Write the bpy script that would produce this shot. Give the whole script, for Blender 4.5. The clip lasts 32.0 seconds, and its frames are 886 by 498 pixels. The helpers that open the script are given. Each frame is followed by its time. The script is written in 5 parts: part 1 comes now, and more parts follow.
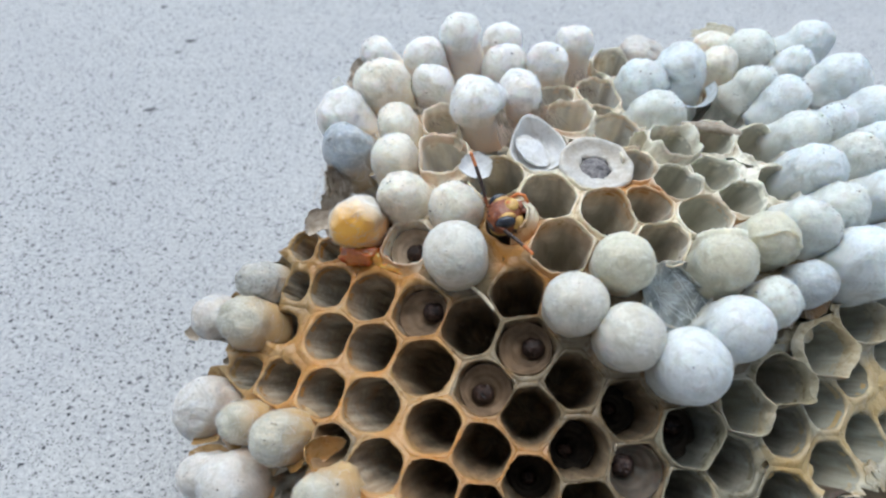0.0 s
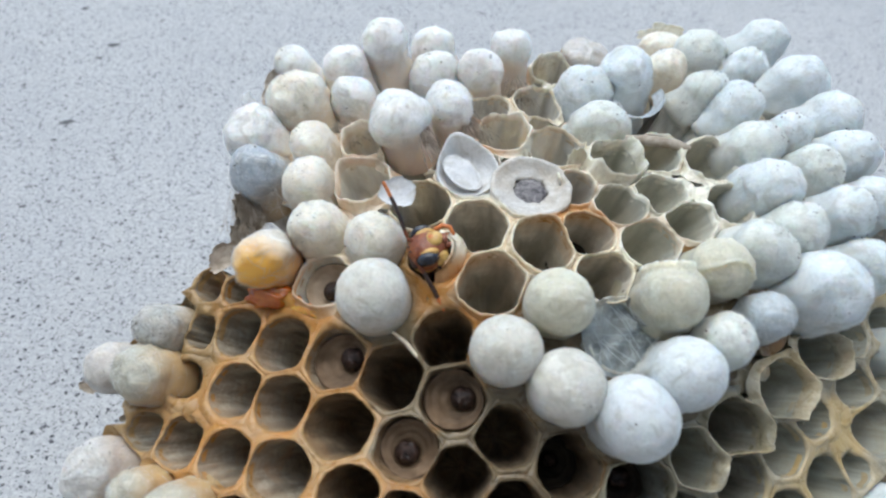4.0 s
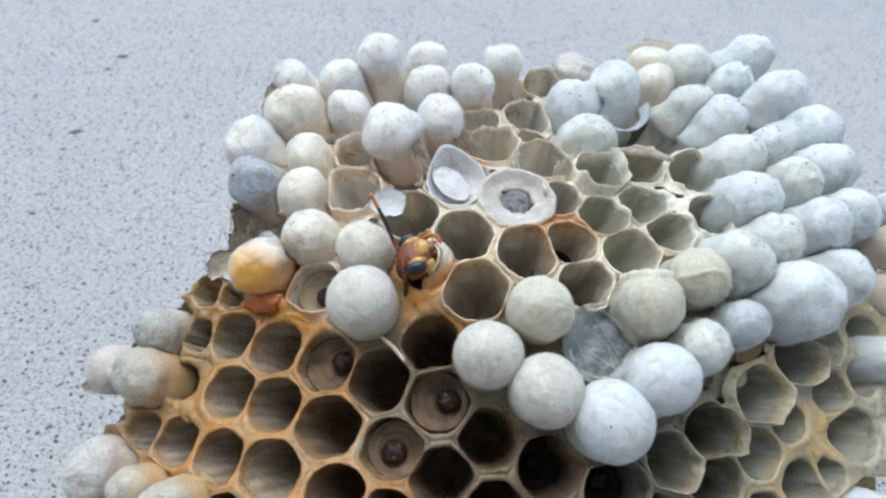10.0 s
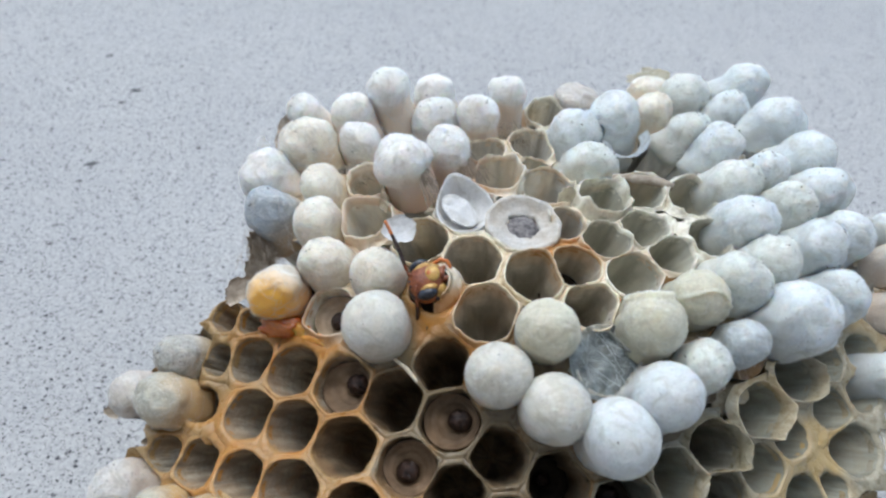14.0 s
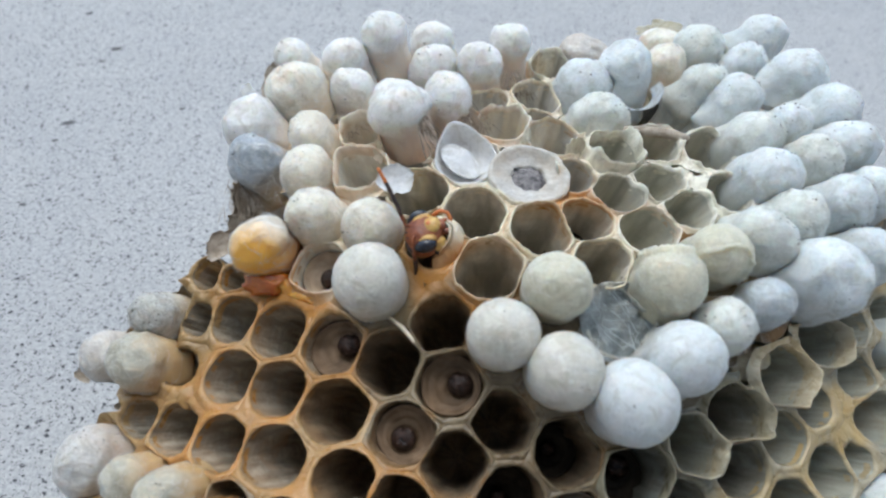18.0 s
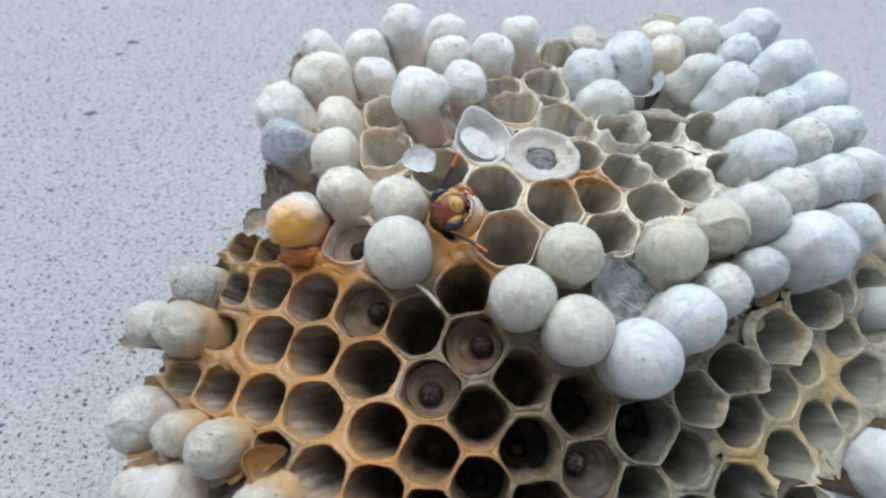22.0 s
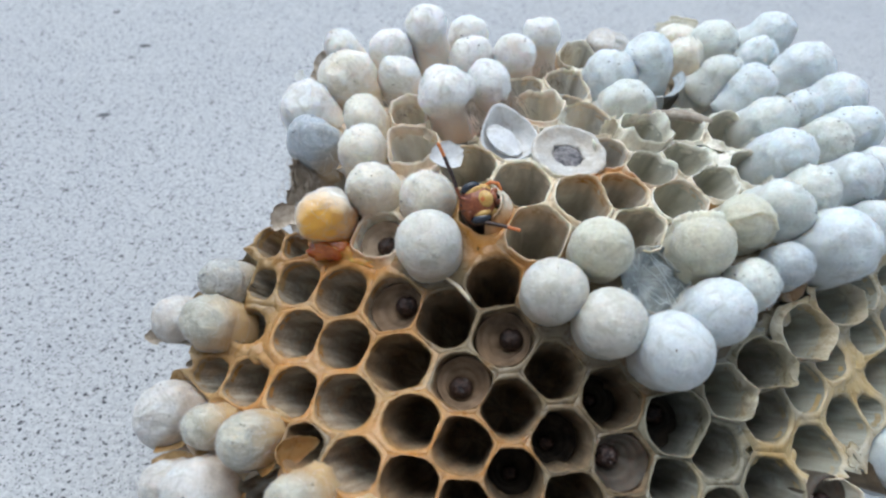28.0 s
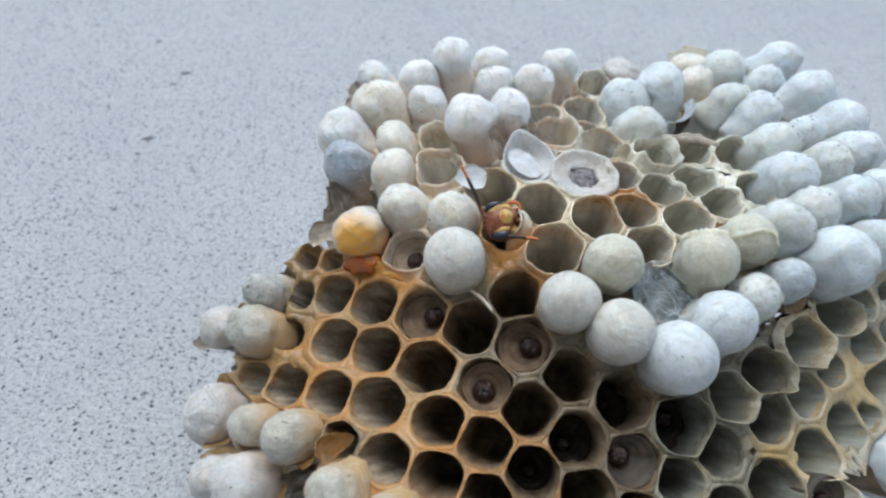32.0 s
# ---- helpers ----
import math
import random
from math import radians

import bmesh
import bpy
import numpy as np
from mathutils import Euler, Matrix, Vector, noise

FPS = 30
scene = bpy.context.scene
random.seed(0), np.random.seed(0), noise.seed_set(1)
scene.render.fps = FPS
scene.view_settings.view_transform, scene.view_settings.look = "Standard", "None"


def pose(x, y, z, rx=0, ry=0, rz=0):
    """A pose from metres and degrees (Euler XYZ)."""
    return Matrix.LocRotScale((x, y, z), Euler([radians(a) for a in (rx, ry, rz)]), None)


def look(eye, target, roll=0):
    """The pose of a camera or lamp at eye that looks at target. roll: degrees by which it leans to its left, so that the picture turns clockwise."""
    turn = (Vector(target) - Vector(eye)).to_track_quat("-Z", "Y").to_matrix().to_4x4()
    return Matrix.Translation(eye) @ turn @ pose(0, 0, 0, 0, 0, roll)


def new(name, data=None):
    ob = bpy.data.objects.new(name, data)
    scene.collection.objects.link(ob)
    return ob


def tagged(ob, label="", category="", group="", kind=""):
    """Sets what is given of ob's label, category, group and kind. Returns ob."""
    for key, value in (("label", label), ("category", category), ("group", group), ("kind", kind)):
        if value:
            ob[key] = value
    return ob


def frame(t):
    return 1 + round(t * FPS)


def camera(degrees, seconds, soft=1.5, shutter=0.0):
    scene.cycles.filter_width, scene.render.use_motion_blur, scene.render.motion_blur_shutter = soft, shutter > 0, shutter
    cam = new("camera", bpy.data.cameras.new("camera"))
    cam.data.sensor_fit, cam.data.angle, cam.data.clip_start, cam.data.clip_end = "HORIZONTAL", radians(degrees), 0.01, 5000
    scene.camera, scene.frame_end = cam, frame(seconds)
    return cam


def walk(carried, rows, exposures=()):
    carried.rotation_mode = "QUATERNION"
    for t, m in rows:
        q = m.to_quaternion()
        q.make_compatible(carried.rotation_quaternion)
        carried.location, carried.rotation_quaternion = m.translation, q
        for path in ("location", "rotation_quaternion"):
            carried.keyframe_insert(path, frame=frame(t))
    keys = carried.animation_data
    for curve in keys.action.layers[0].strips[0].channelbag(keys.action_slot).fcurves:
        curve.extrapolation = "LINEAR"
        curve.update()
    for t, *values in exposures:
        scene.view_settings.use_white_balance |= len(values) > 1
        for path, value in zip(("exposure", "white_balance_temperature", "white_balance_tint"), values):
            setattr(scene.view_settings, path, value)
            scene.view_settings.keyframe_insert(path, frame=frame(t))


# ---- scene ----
cam = camera(61.7, 32.0, soft=2.35)
cam.data.dof.use_dof, cam.data.dof.focus_distance, cam.data.dof.aperture_fstop = True, 0.078, 45.0
# seconds, place in metres, turn in degrees: a phone held over the comb
PATH = [
    (0.0, -0.01299, -0.04736, 0.08398, 44.72, -5.65, 5.68),
    (0.5, -0.01310, -0.04824, 0.08352, 44.43, -5.47, 5.82),
    (1.0, -0.01260, -0.04763, 0.08358, 43.95, -5.13, 5.79),
    (1.5, -0.01315, -0.04796, 0.08373, 43.77, -4.81, 5.76),
    (2.0, -0.01327, -0.04753, 0.08309, 43.00, -4.91, 5.85),
    (2.5, -0.01213, -0.04572, 0.08449, 43.23, -4.09, 5.69),
    (3.0, -0.01311, -0.04542, 0.08330, 43.97, -5.27, 4.62),
    (3.5, -0.01305, -0.04441, 0.08103, 43.50, -6.31, 4.22),
    (4.0, -0.00874, -0.03848, 0.08202, 44.15, -6.08, 3.05),
    (4.5, -0.00824, -0.03786, 0.08174, 44.51, -6.20, 2.76),
    (6.5, -0.01038, -0.04099, 0.08193, 46.02, -6.96, 2.30),
    (7.0, -0.00905, -0.04042, 0.08129, 45.57, -7.15, 2.56),
    (7.5, -0.00877, -0.04005, 0.08177, 45.36, -6.85, 2.71),
    (8.0, -0.00898, -0.04061, 0.08196, 45.37, -6.71, 2.91),
    (8.5, -0.00908, -0.04085, 0.08167, 44.72, -6.61, 3.37),
    (9.0, -0.00819, -0.04066, 0.08274, 45.05, -6.35, 3.37),
    (9.5, -0.00753, -0.04040, 0.08347, 44.85, -6.01, 3.53),
    (10.0, -0.00681, -0.04010, 0.08406, 44.67, -5.74, 3.80),
    (10.5, -0.00679, -0.04028, 0.08415, 44.76, -5.66, 3.83),
    (11.0, -0.00736, -0.04058, 0.08406, 44.64, -5.64, 3.78),
    (11.5, -0.00727, -0.04121, 0.08276, 44.75, -6.30, 3.98),
    (12.0, -0.00711, -0.04163, 0.08243, 44.70, -6.33, 4.32),
    (12.5, -0.00668, -0.04147, 0.08162, 44.62, -6.67, 4.49),
    (13.0, -0.00699, -0.04138, 0.08181, 44.85, -6.64, 4.27),
    (13.5, -0.00758, -0.04365, 0.08368, 45.76, -5.92, 4.82),
    (14.0, -0.00750, -0.04207, 0.08588, 46.63, -5.08, 3.50),
    (14.5, -0.00527, -0.04026, 0.08714, 47.89, -3.65, 3.58),
    (16.5, -0.00829, -0.03733, 0.08034, 46.38, -6.23, 1.39),
    (17.0, -0.00737, -0.03790, 0.08055, 46.81, -6.17, 1.88),
    (17.5, -0.00742, -0.03923, 0.07906, 45.39, -6.27, 3.29),
    (18.0, -0.00797, -0.04019, 0.07992, 45.48, -6.04, 3.30),
    (18.5, -0.01059, -0.04393, 0.08061, 46.64, -6.38, 3.31),
    (19.0, -0.01090, -0.04696, 0.08478, 47.86, -5.80, 1.26),
    (19.5, -0.01120, -0.04741, 0.08486, 47.84, -5.76, 1.60),
    (20.0, -0.01128, -0.04807, 0.08433, 47.51, -5.79, 2.11),
    (20.5, -0.01130, -0.04849, 0.08258, 47.18, -6.38, 2.55),
    (21.0, -0.01082, -0.04709, 0.08243, 45.74, -6.32, 2.79),
    (21.5, -0.01074, -0.04725, 0.08219, 45.38, -6.23, 3.13),
    (22.0, -0.01063, -0.04598, 0.08191, 45.36, -6.34, 2.79),
    (22.5, -0.01066, -0.04699, 0.08176, 45.57, -6.45, 3.31),
    (23.0, -0.00998, -0.04589, 0.08279, 45.68, -6.30, 3.25),
    (23.5, -0.01053, -0.04583, 0.08289, 46.25, -6.07, 2.81),
    (24.0, -0.01040, -0.04568, 0.08383, 45.83, -5.36, 2.93),
    (24.5, -0.01013, -0.04564, 0.08411, 45.52, -5.08, 3.16),
    (26.5, -0.00935, -0.04539, 0.08340, 45.91, -4.52, 3.87),
    (27.0, -0.01049, -0.04590, 0.08308, 46.25, -4.91, 3.57),
    (27.5, -0.01353, -0.04727, 0.07898, 46.48, -7.42, 2.50),
    (28.0, -0.01379, -0.04759, 0.08055, 46.35, -6.86, 2.60),
    (28.5, -0.01450, -0.04773, 0.08075, 47.08, -6.70, 2.16),
    (29.0, -0.01376, -0.04758, 0.08056, 47.34, -6.92, 2.36),
    (29.5, -0.01183, -0.04716, 0.08091, 46.99, -6.71, 3.04),
    (30.0, -0.01195, -0.04755, 0.08162, 47.06, -6.43, 3.20),
    (30.5, -0.01460, -0.04939, 0.08264, 47.72, -6.22, 2.60),
    (31.0, -0.01400, -0.05057, 0.08314, 47.97, -6.47, 2.98),
    (31.5, -0.01306, -0.05101, 0.08441, 48.01, -5.98, 3.65),
    (32.0, -0.01424, -0.05243, 0.08436, 47.70, -5.81, 4.01),
]
walk(cam, [(t, pose(x, y, z, rx, ry, rz)) for t, x, y, z, rx, ry, rz in PATH],
     exposures=[(0, 0.61, 5900, 2), (1.0, 0.52, 5940, 2), (2.0, 0.49, 5970, 2), (3.0, 0.57, 5930, 2), (4.0, 0.60, 5880, 2), (8.0, 0.59, 5850, 2), (10.0, 0.61, 5810, 2), (11.0, 0.54, 5870, 2), (12.0, 0.54, 5890, 2), (13.0, 0.52, 5930, 2), (14.0, 0.51, 5920, 3), (17.0, 0.58, 5830, 2), (18.0, 0.49, 5880, 2), (19.0, 0.55, 5870, 2), (20.0, 0.56, 5850, 2), (22.5, 0.51, 5850, 2), (24.0, 0.57, 5850, 2), (27.0, 0.58, 5790, 2), (30.0, 0.58, 5790, 2), (32.0, 0.48, 5770, 2)])

# ---- light: open shade under a bright, even sky ----
SUN_HIGH, SUN_ROUND = 70.0, 325.0
sky_world = bpy.data.worlds.new("sky")
scene.world = sky_world
sky_world.use_nodes = True
wn, wl = sky_world.node_tree.nodes, sky_world.node_tree.links
sky = wn.new("ShaderNodeTexSky")
sky.sky_type = "NISHITA"
sky.sun_disc = False
sky.sun_elevation, sky.sun_rotation = radians(SUN_HIGH), radians(SUN_ROUND)
sky.air_density, sky.dust_density, sky.ozone_density = 1.0, 3.0, 1.0
wn["Background"].inputs["Strength"].default_value = 0.15
wl.new(sky.outputs["Color"], wn["Background"].inputs["Color"])
sun = new("sun", bpy.data.lights.new("sun", "SUN"))
sun.data.energy, sun.data.angle, sun.data.color = 1.4, radians(70), (1.0, 0.97, 0.93)
sa, se = radians(SUN_ROUND), radians(SUN_HIGH)
sun.matrix_world = look((math.sin(sa) * math.cos(se), math.cos(sa) * math.cos(se), math.sin(se)), (0, 0, 0))

MM = 0.001


# ---- materials ----
def nodes_of(name, rough=0.6, **sockets):
    m = bpy.data.materials.new(name)
    m.use_nodes = True
    tree = m.node_tree
    b = tree.nodes["Principled BSDF"]
    b.inputs["Roughness"].default_value = rough
    for k, v in sockets.items():
        b.inputs[k.replace("_", " ")].default_value = v
    return m, tree, b


def ramp(tree, source, stops):
    n = tree.nodes.new("ShaderNodeValToRGB")
    els = n.color_ramp.elements
    while len(els) < len(stops):
        els.new(0.5)
    for e, (p, c) in zip(els, stops):
        e.position, e.color = p, (*c, 1)
    tree.links.new(source, n.inputs["Fac"])
    return n.outputs["Color"]


def coords(tree, attribute="", stretch=(1, 1, 1), turn=(0, 0, 0)):
    if attribute:
        src = tree.nodes.new("ShaderNodeAttribute")
        src.attribute_name = attribute
        out = src.outputs["Vector"]
    else:
        out = tree.nodes.new("ShaderNodeTexCoord").outputs["Object"]
    mp = tree.nodes.new("ShaderNodeMapping")
    mp.inputs["Scale"].default_value, mp.inputs["Rotation"].default_value = stretch, turn
    tree.links.new(out, mp.inputs["Vector"])
    return mp.outputs["Vector"]


def grain(tree, vector, scale, detail=4.0, rough=0.6, warp=0.0):
    n = tree.nodes.new("ShaderNodeTexNoise")
    n.inputs["Scale"].default_value, n.inputs["Detail"].default_value = scale, detail
    n.inputs["Roughness"].default_value, n.inputs["Distortion"].default_value = rough, warp
    tree.links.new(vector, n.inputs["Vector"])
    return n.outputs["Fac"]


def spots(tree, vector, scale, feature="F1"):
    n = tree.nodes.new("ShaderNodeTexVoronoi")
    n.feature = feature
    n.inputs["Scale"].default_value = scale
    tree.links.new(vector, n.inputs["Vector"])
    return n


def mixed(tree, fac, a, b, mode="MIX"):
    n = tree.nodes.new("ShaderNodeMix")
    n.data_type, n.blend_type = "RGBA", mode
    for sock, v in ((n.inputs[0], fac), (n.inputs[6], a), (n.inputs[7], b)):
        if isinstance(v, (int, float)):
            sock.default_value = v
        elif isinstance(v, tuple):
            sock.default_value = (*v, 1)
        else:
            tree.links.new(v, sock)
    return n.outputs[2]


def arith(tree, op, a, b):
    n = tree.nodes.new("ShaderNodeMath")
    n.operation = op
    n.inputs[2].default_value = 0.5
    for i, v in enumerate((a, b)):
        if isinstance(v, (int, float)):
            n.inputs[i].default_value = v
        else:
            tree.links.new(v, n.inputs[i])
    return n.outputs[0]


def bumped(tree, b, height, distance, strength=0.6, below=None):
    n = tree.nodes.new("ShaderNodeBump")
    n.inputs["Distance"].default_value, n.inputs["Strength"].default_value = distance, strength
    tree.links.new(height, n.inputs["Height"])
    if below is not None:
        tree.links.new(below, n.inputs["Normal"])
    tree.links.new(n.outputs["Normal"], b.inputs["Normal"])
    return n.outputs["Normal"]


def lucky(tree):
    return tree.nodes.new("ShaderNodeObjectInfo").outputs["Random"]


def silk(name, tint, shade, specks=0.0, warm=(0.62, 0.5, 0.3), stain=0.35, subsurface=0.85, foot=(0.54, 0.41, 0.25), foot_from=0.0, blot=None, edge=(0.26, 0.54)):
    """Woven cell caps: felted white threads with faint stains and specks, thinning to a tan tube at the foot; some feet
    also have shade in their colour.
    """
    m, tree, b = nodes_of(name, 0.5)
    v = coords(tree)
    # threads that cross each other in three directions
    felt = None
    for turn in ((0.3, 0.5, 0.2), (1.2, -0.4, 1.3), (-0.7, 1.1, 2.3)):
        run = grain(tree, coords(tree, "", (0.16, 1, 1), turn), 2100, 4, 0.6, 0.5)
        felt = run if felt is None else arith(tree, "MAXIMUM", felt, run)
    mid = grain(tree, v, 800, 4, 0.6, 1.2)
    wide = grain(tree, v, 300, 3, 0.55, 0.6)
    col = ramp(tree, wide, [(0.34, shade), (0.5, tint)])
    patch = ramp(tree, grain(tree, v, 170, 3, 0.6, 0.5), [(0.48, (0, 0, 0)), (0.7, (stain,) * 3)])
    col = mixed(tree, patch, col, warm)
    col = mixed(tree, ramp(tree, mid, [(0.36, (0.7,) * 3), (0.52, (0, 0, 0))]), col, shade)
    col = mixed(tree, ramp(tree, felt, [(0.53, (0.95,) * 3), (0.68, (0, 0, 0))]), col, shade)
    # thin places where the dark of the cell shows through
    thin = grain(tree, v, 420, 5, 0.7, 1.6)
    col = mixed(tree, ramp(tree, thin, [(0.5, (0, 0, 0)), (0.64, (0.72,) * 3)]), col, tuple(k * c for k, c in zip((0.7, 0.68, 0.62), shade)))
    fine = grain(tree, v, 1500, 5, 0.72, 2.0)
    col = mixed(tree, ramp(tree, fine, [(0.49, (0, 0, 0)), (0.64, (0.6,) * 3)]), col, tuple(0.72 * c for c in shade))
    # and close-spun places that stay bright
    col = mixed(tree, ramp(tree, felt, [(0.7, (0, 0, 0)), (0.8, (0.7,) * 3)]), col, tuple(min(0.95, 1.15 * c) for c in tint))
    # the tube below the dome; front and right-hand feet also carry painted shade
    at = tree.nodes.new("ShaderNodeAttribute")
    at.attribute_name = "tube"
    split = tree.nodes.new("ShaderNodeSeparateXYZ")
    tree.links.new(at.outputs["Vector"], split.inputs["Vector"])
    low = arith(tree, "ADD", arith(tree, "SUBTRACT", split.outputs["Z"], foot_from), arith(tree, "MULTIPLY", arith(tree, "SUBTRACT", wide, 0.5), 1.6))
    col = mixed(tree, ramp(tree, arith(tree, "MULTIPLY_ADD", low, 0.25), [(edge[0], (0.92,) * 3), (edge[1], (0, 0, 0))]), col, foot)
    if specks:
        few = ramp(tree, grain(tree, v, 360, 3, 0.55, 0.6), [(0.66 - specks * 0.5, (0, 0, 0)), (0.76 - specks * 0.5, (1, 1, 1))])
        edge = 0.68 - 0.25 * max(0, specks - 0.12)
        dust = ramp(tree, grain(tree, v, 3600, 2, 0.5, 0.8), [(edge, (0, 0, 0)), (edge + 0.05, (0.8,) * 3)])
        col = mixed(tree, mixed(tree, 1.0, dust, few, "MULTIPLY"), col, (0.12, 0.1, 0.085))
        grime = ramp(tree, grain(tree, v, 1300, 3, 0.6, 1.0), [(0.6, (0, 0, 0)), (0.74, (0.3 + specks,) * 3)])
        col = mixed(tree, mixed(tree, 1.0, grime, few, "MULTIPLY"), col, tuple(0.5 * c for c in shade))
    if blot:
        # one soaked place: where, how wide, and its colour
        x, y, z, wide_mm, soak = blot
        d = tree.nodes.new("ShaderNodeVectorMath")
        d.operation = "DISTANCE"
        tree.links.new(v, d.inputs[0])
        d.inputs[1].default_value = (x * MM, y * MM, z * MM)
        rim_mm = arith(tree, "ADD", arith(tree, "MULTIPLY", d.outputs["Value"], 1 / (wide_mm * MM)), arith(tree, "MULTIPLY", arith(tree, "SUBTRACT", wide, 0.5), 0.5))
        b.inputs["Coat Weight"].default_value, b.inputs["Coat Roughness"].default_value = 0.3, 0.3
        col = mixed(tree, ramp(tree, rim_mm, [(0.5, (1.0,) * 3), (1.0, (0, 0, 0))]), col, soak)
    tree.links.new(col, b.inputs["Base Color"])
    tree.links.new(ramp(tree, mid, [(0.3, (0.3,) * 3), (0.7, (0.55,) * 3)]), b.inputs["Roughness"])
    b.inputs["Subsurface Weight"].default_value = subsurface
    b.inputs["Sheen Weight"].default_value = 0.12
    b.inputs["Subsurface Radius"].default_value = (1.0, 0.8, 0.6)
    b.inputs["Subsurface Scale"].default_value = 0.0019
    crease = grain(tree, v, 620, 5, 0.6, 3.0)
    n1 = bumped(tree, b, wide, 0.001, 0.2)
    n2 = bumped(tree, b, crease, 0.0005, 0.2, n1)
    bumped(tree, b, arith(tree, "ADD", felt, fine), 0.0002, 0.45, n2)
    return m


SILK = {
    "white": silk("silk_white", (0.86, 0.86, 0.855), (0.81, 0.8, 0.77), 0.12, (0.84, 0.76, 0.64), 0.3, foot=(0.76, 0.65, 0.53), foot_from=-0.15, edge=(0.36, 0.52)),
    # matt, cool, blue and speck: foot colour darkened for the shade under the domes
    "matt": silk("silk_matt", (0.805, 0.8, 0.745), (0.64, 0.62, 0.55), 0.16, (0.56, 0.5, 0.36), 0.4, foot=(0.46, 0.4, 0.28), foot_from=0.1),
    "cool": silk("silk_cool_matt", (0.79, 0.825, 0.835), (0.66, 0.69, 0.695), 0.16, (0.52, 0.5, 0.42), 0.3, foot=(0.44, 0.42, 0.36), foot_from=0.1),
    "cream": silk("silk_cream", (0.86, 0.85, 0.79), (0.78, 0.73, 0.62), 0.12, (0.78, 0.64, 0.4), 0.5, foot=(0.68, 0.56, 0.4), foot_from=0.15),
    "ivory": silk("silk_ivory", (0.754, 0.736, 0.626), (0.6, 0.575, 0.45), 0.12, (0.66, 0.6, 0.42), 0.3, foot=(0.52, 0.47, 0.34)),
    # white silk with the bluish skylight on these caps put into the tint
    "blue": silk("silk_sky_tinted", (0.8, 0.835, 0.845), (0.68, 0.725, 0.735), 0.2, (0.66, 0.66, 0.58), foot=(0.52, 0.54, 0.52), foot_from=0.1),
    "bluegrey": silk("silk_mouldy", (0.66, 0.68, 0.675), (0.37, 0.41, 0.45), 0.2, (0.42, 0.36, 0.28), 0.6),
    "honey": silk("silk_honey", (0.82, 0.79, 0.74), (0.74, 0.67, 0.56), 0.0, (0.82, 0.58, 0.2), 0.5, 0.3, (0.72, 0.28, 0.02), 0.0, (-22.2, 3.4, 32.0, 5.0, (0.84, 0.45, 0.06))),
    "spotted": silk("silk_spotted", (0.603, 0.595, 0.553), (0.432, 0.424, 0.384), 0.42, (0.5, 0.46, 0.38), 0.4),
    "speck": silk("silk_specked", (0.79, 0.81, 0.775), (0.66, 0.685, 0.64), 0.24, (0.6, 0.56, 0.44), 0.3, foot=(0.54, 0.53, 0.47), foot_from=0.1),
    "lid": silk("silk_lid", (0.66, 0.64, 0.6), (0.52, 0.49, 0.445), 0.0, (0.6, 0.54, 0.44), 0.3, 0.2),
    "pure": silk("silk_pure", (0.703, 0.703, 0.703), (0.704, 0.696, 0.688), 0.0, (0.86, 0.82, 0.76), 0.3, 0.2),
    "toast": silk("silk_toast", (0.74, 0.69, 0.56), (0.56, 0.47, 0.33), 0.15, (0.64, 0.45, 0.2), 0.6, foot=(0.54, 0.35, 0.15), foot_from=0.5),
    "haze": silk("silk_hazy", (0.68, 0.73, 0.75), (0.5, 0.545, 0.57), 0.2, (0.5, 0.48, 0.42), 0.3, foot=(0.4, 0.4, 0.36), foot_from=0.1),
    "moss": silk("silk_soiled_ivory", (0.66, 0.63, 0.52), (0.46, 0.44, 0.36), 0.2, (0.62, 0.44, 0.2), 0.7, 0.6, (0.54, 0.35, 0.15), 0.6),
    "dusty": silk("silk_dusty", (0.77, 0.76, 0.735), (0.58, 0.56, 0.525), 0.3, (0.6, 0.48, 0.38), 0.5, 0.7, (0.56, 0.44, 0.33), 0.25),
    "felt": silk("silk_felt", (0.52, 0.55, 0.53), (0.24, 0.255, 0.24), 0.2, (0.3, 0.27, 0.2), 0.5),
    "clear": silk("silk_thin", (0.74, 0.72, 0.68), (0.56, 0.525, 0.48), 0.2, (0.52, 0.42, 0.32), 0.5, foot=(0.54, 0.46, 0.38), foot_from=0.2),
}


# where the comb is stained: place and reach in millimetres, and how deeply
STAINS = ((-18, -8, 24, 17, 0.85), (-4, 3, 34, 7, 1.4), (-21, 7, 30, 7, 1.4), (-7, 22, 36, 8, 1.4), (4, 11, 36, 6, 1.4), (-14, 17, 35, 8, 0.5), (-20, 3.5, 28.5, 8, 1.4), (-10, -15, 25, 12, 1.4), (22, -10, 25.5, 7, 1.4), (27, -5.5, 26.5, 6, 1.4), (31, -1.5, 27.5, 5, 1.4))


def stain_mask(tree):
    geo = tree.nodes.new("ShaderNodeTexCoord").outputs["Object"]
    total = 0.0
    for x, y, z, reach, deep in STAINS:
        d = tree.nodes.new("ShaderNodeVectorMath")
        d.operation = "DISTANCE"
        tree.links.new(geo, d.inputs[0])
        d.inputs[1].default_value = (x * MM, y * MM, z * MM)
        near = tree.nodes.new("ShaderNodeMapRange")
        near.interpolation_type = "SMOOTHSTEP"
        near.inputs["From Min"].default_value, near.inputs["From Max"].default_value = reach * MM, reach * 0.25 * MM
        tree.links.new(d.outputs["Value"], near.inputs["Value"])
        total = arith(tree, "MAXIMUM", arith(tree, "MULTIPLY", near.outputs["Result"], deep), total)
    return total


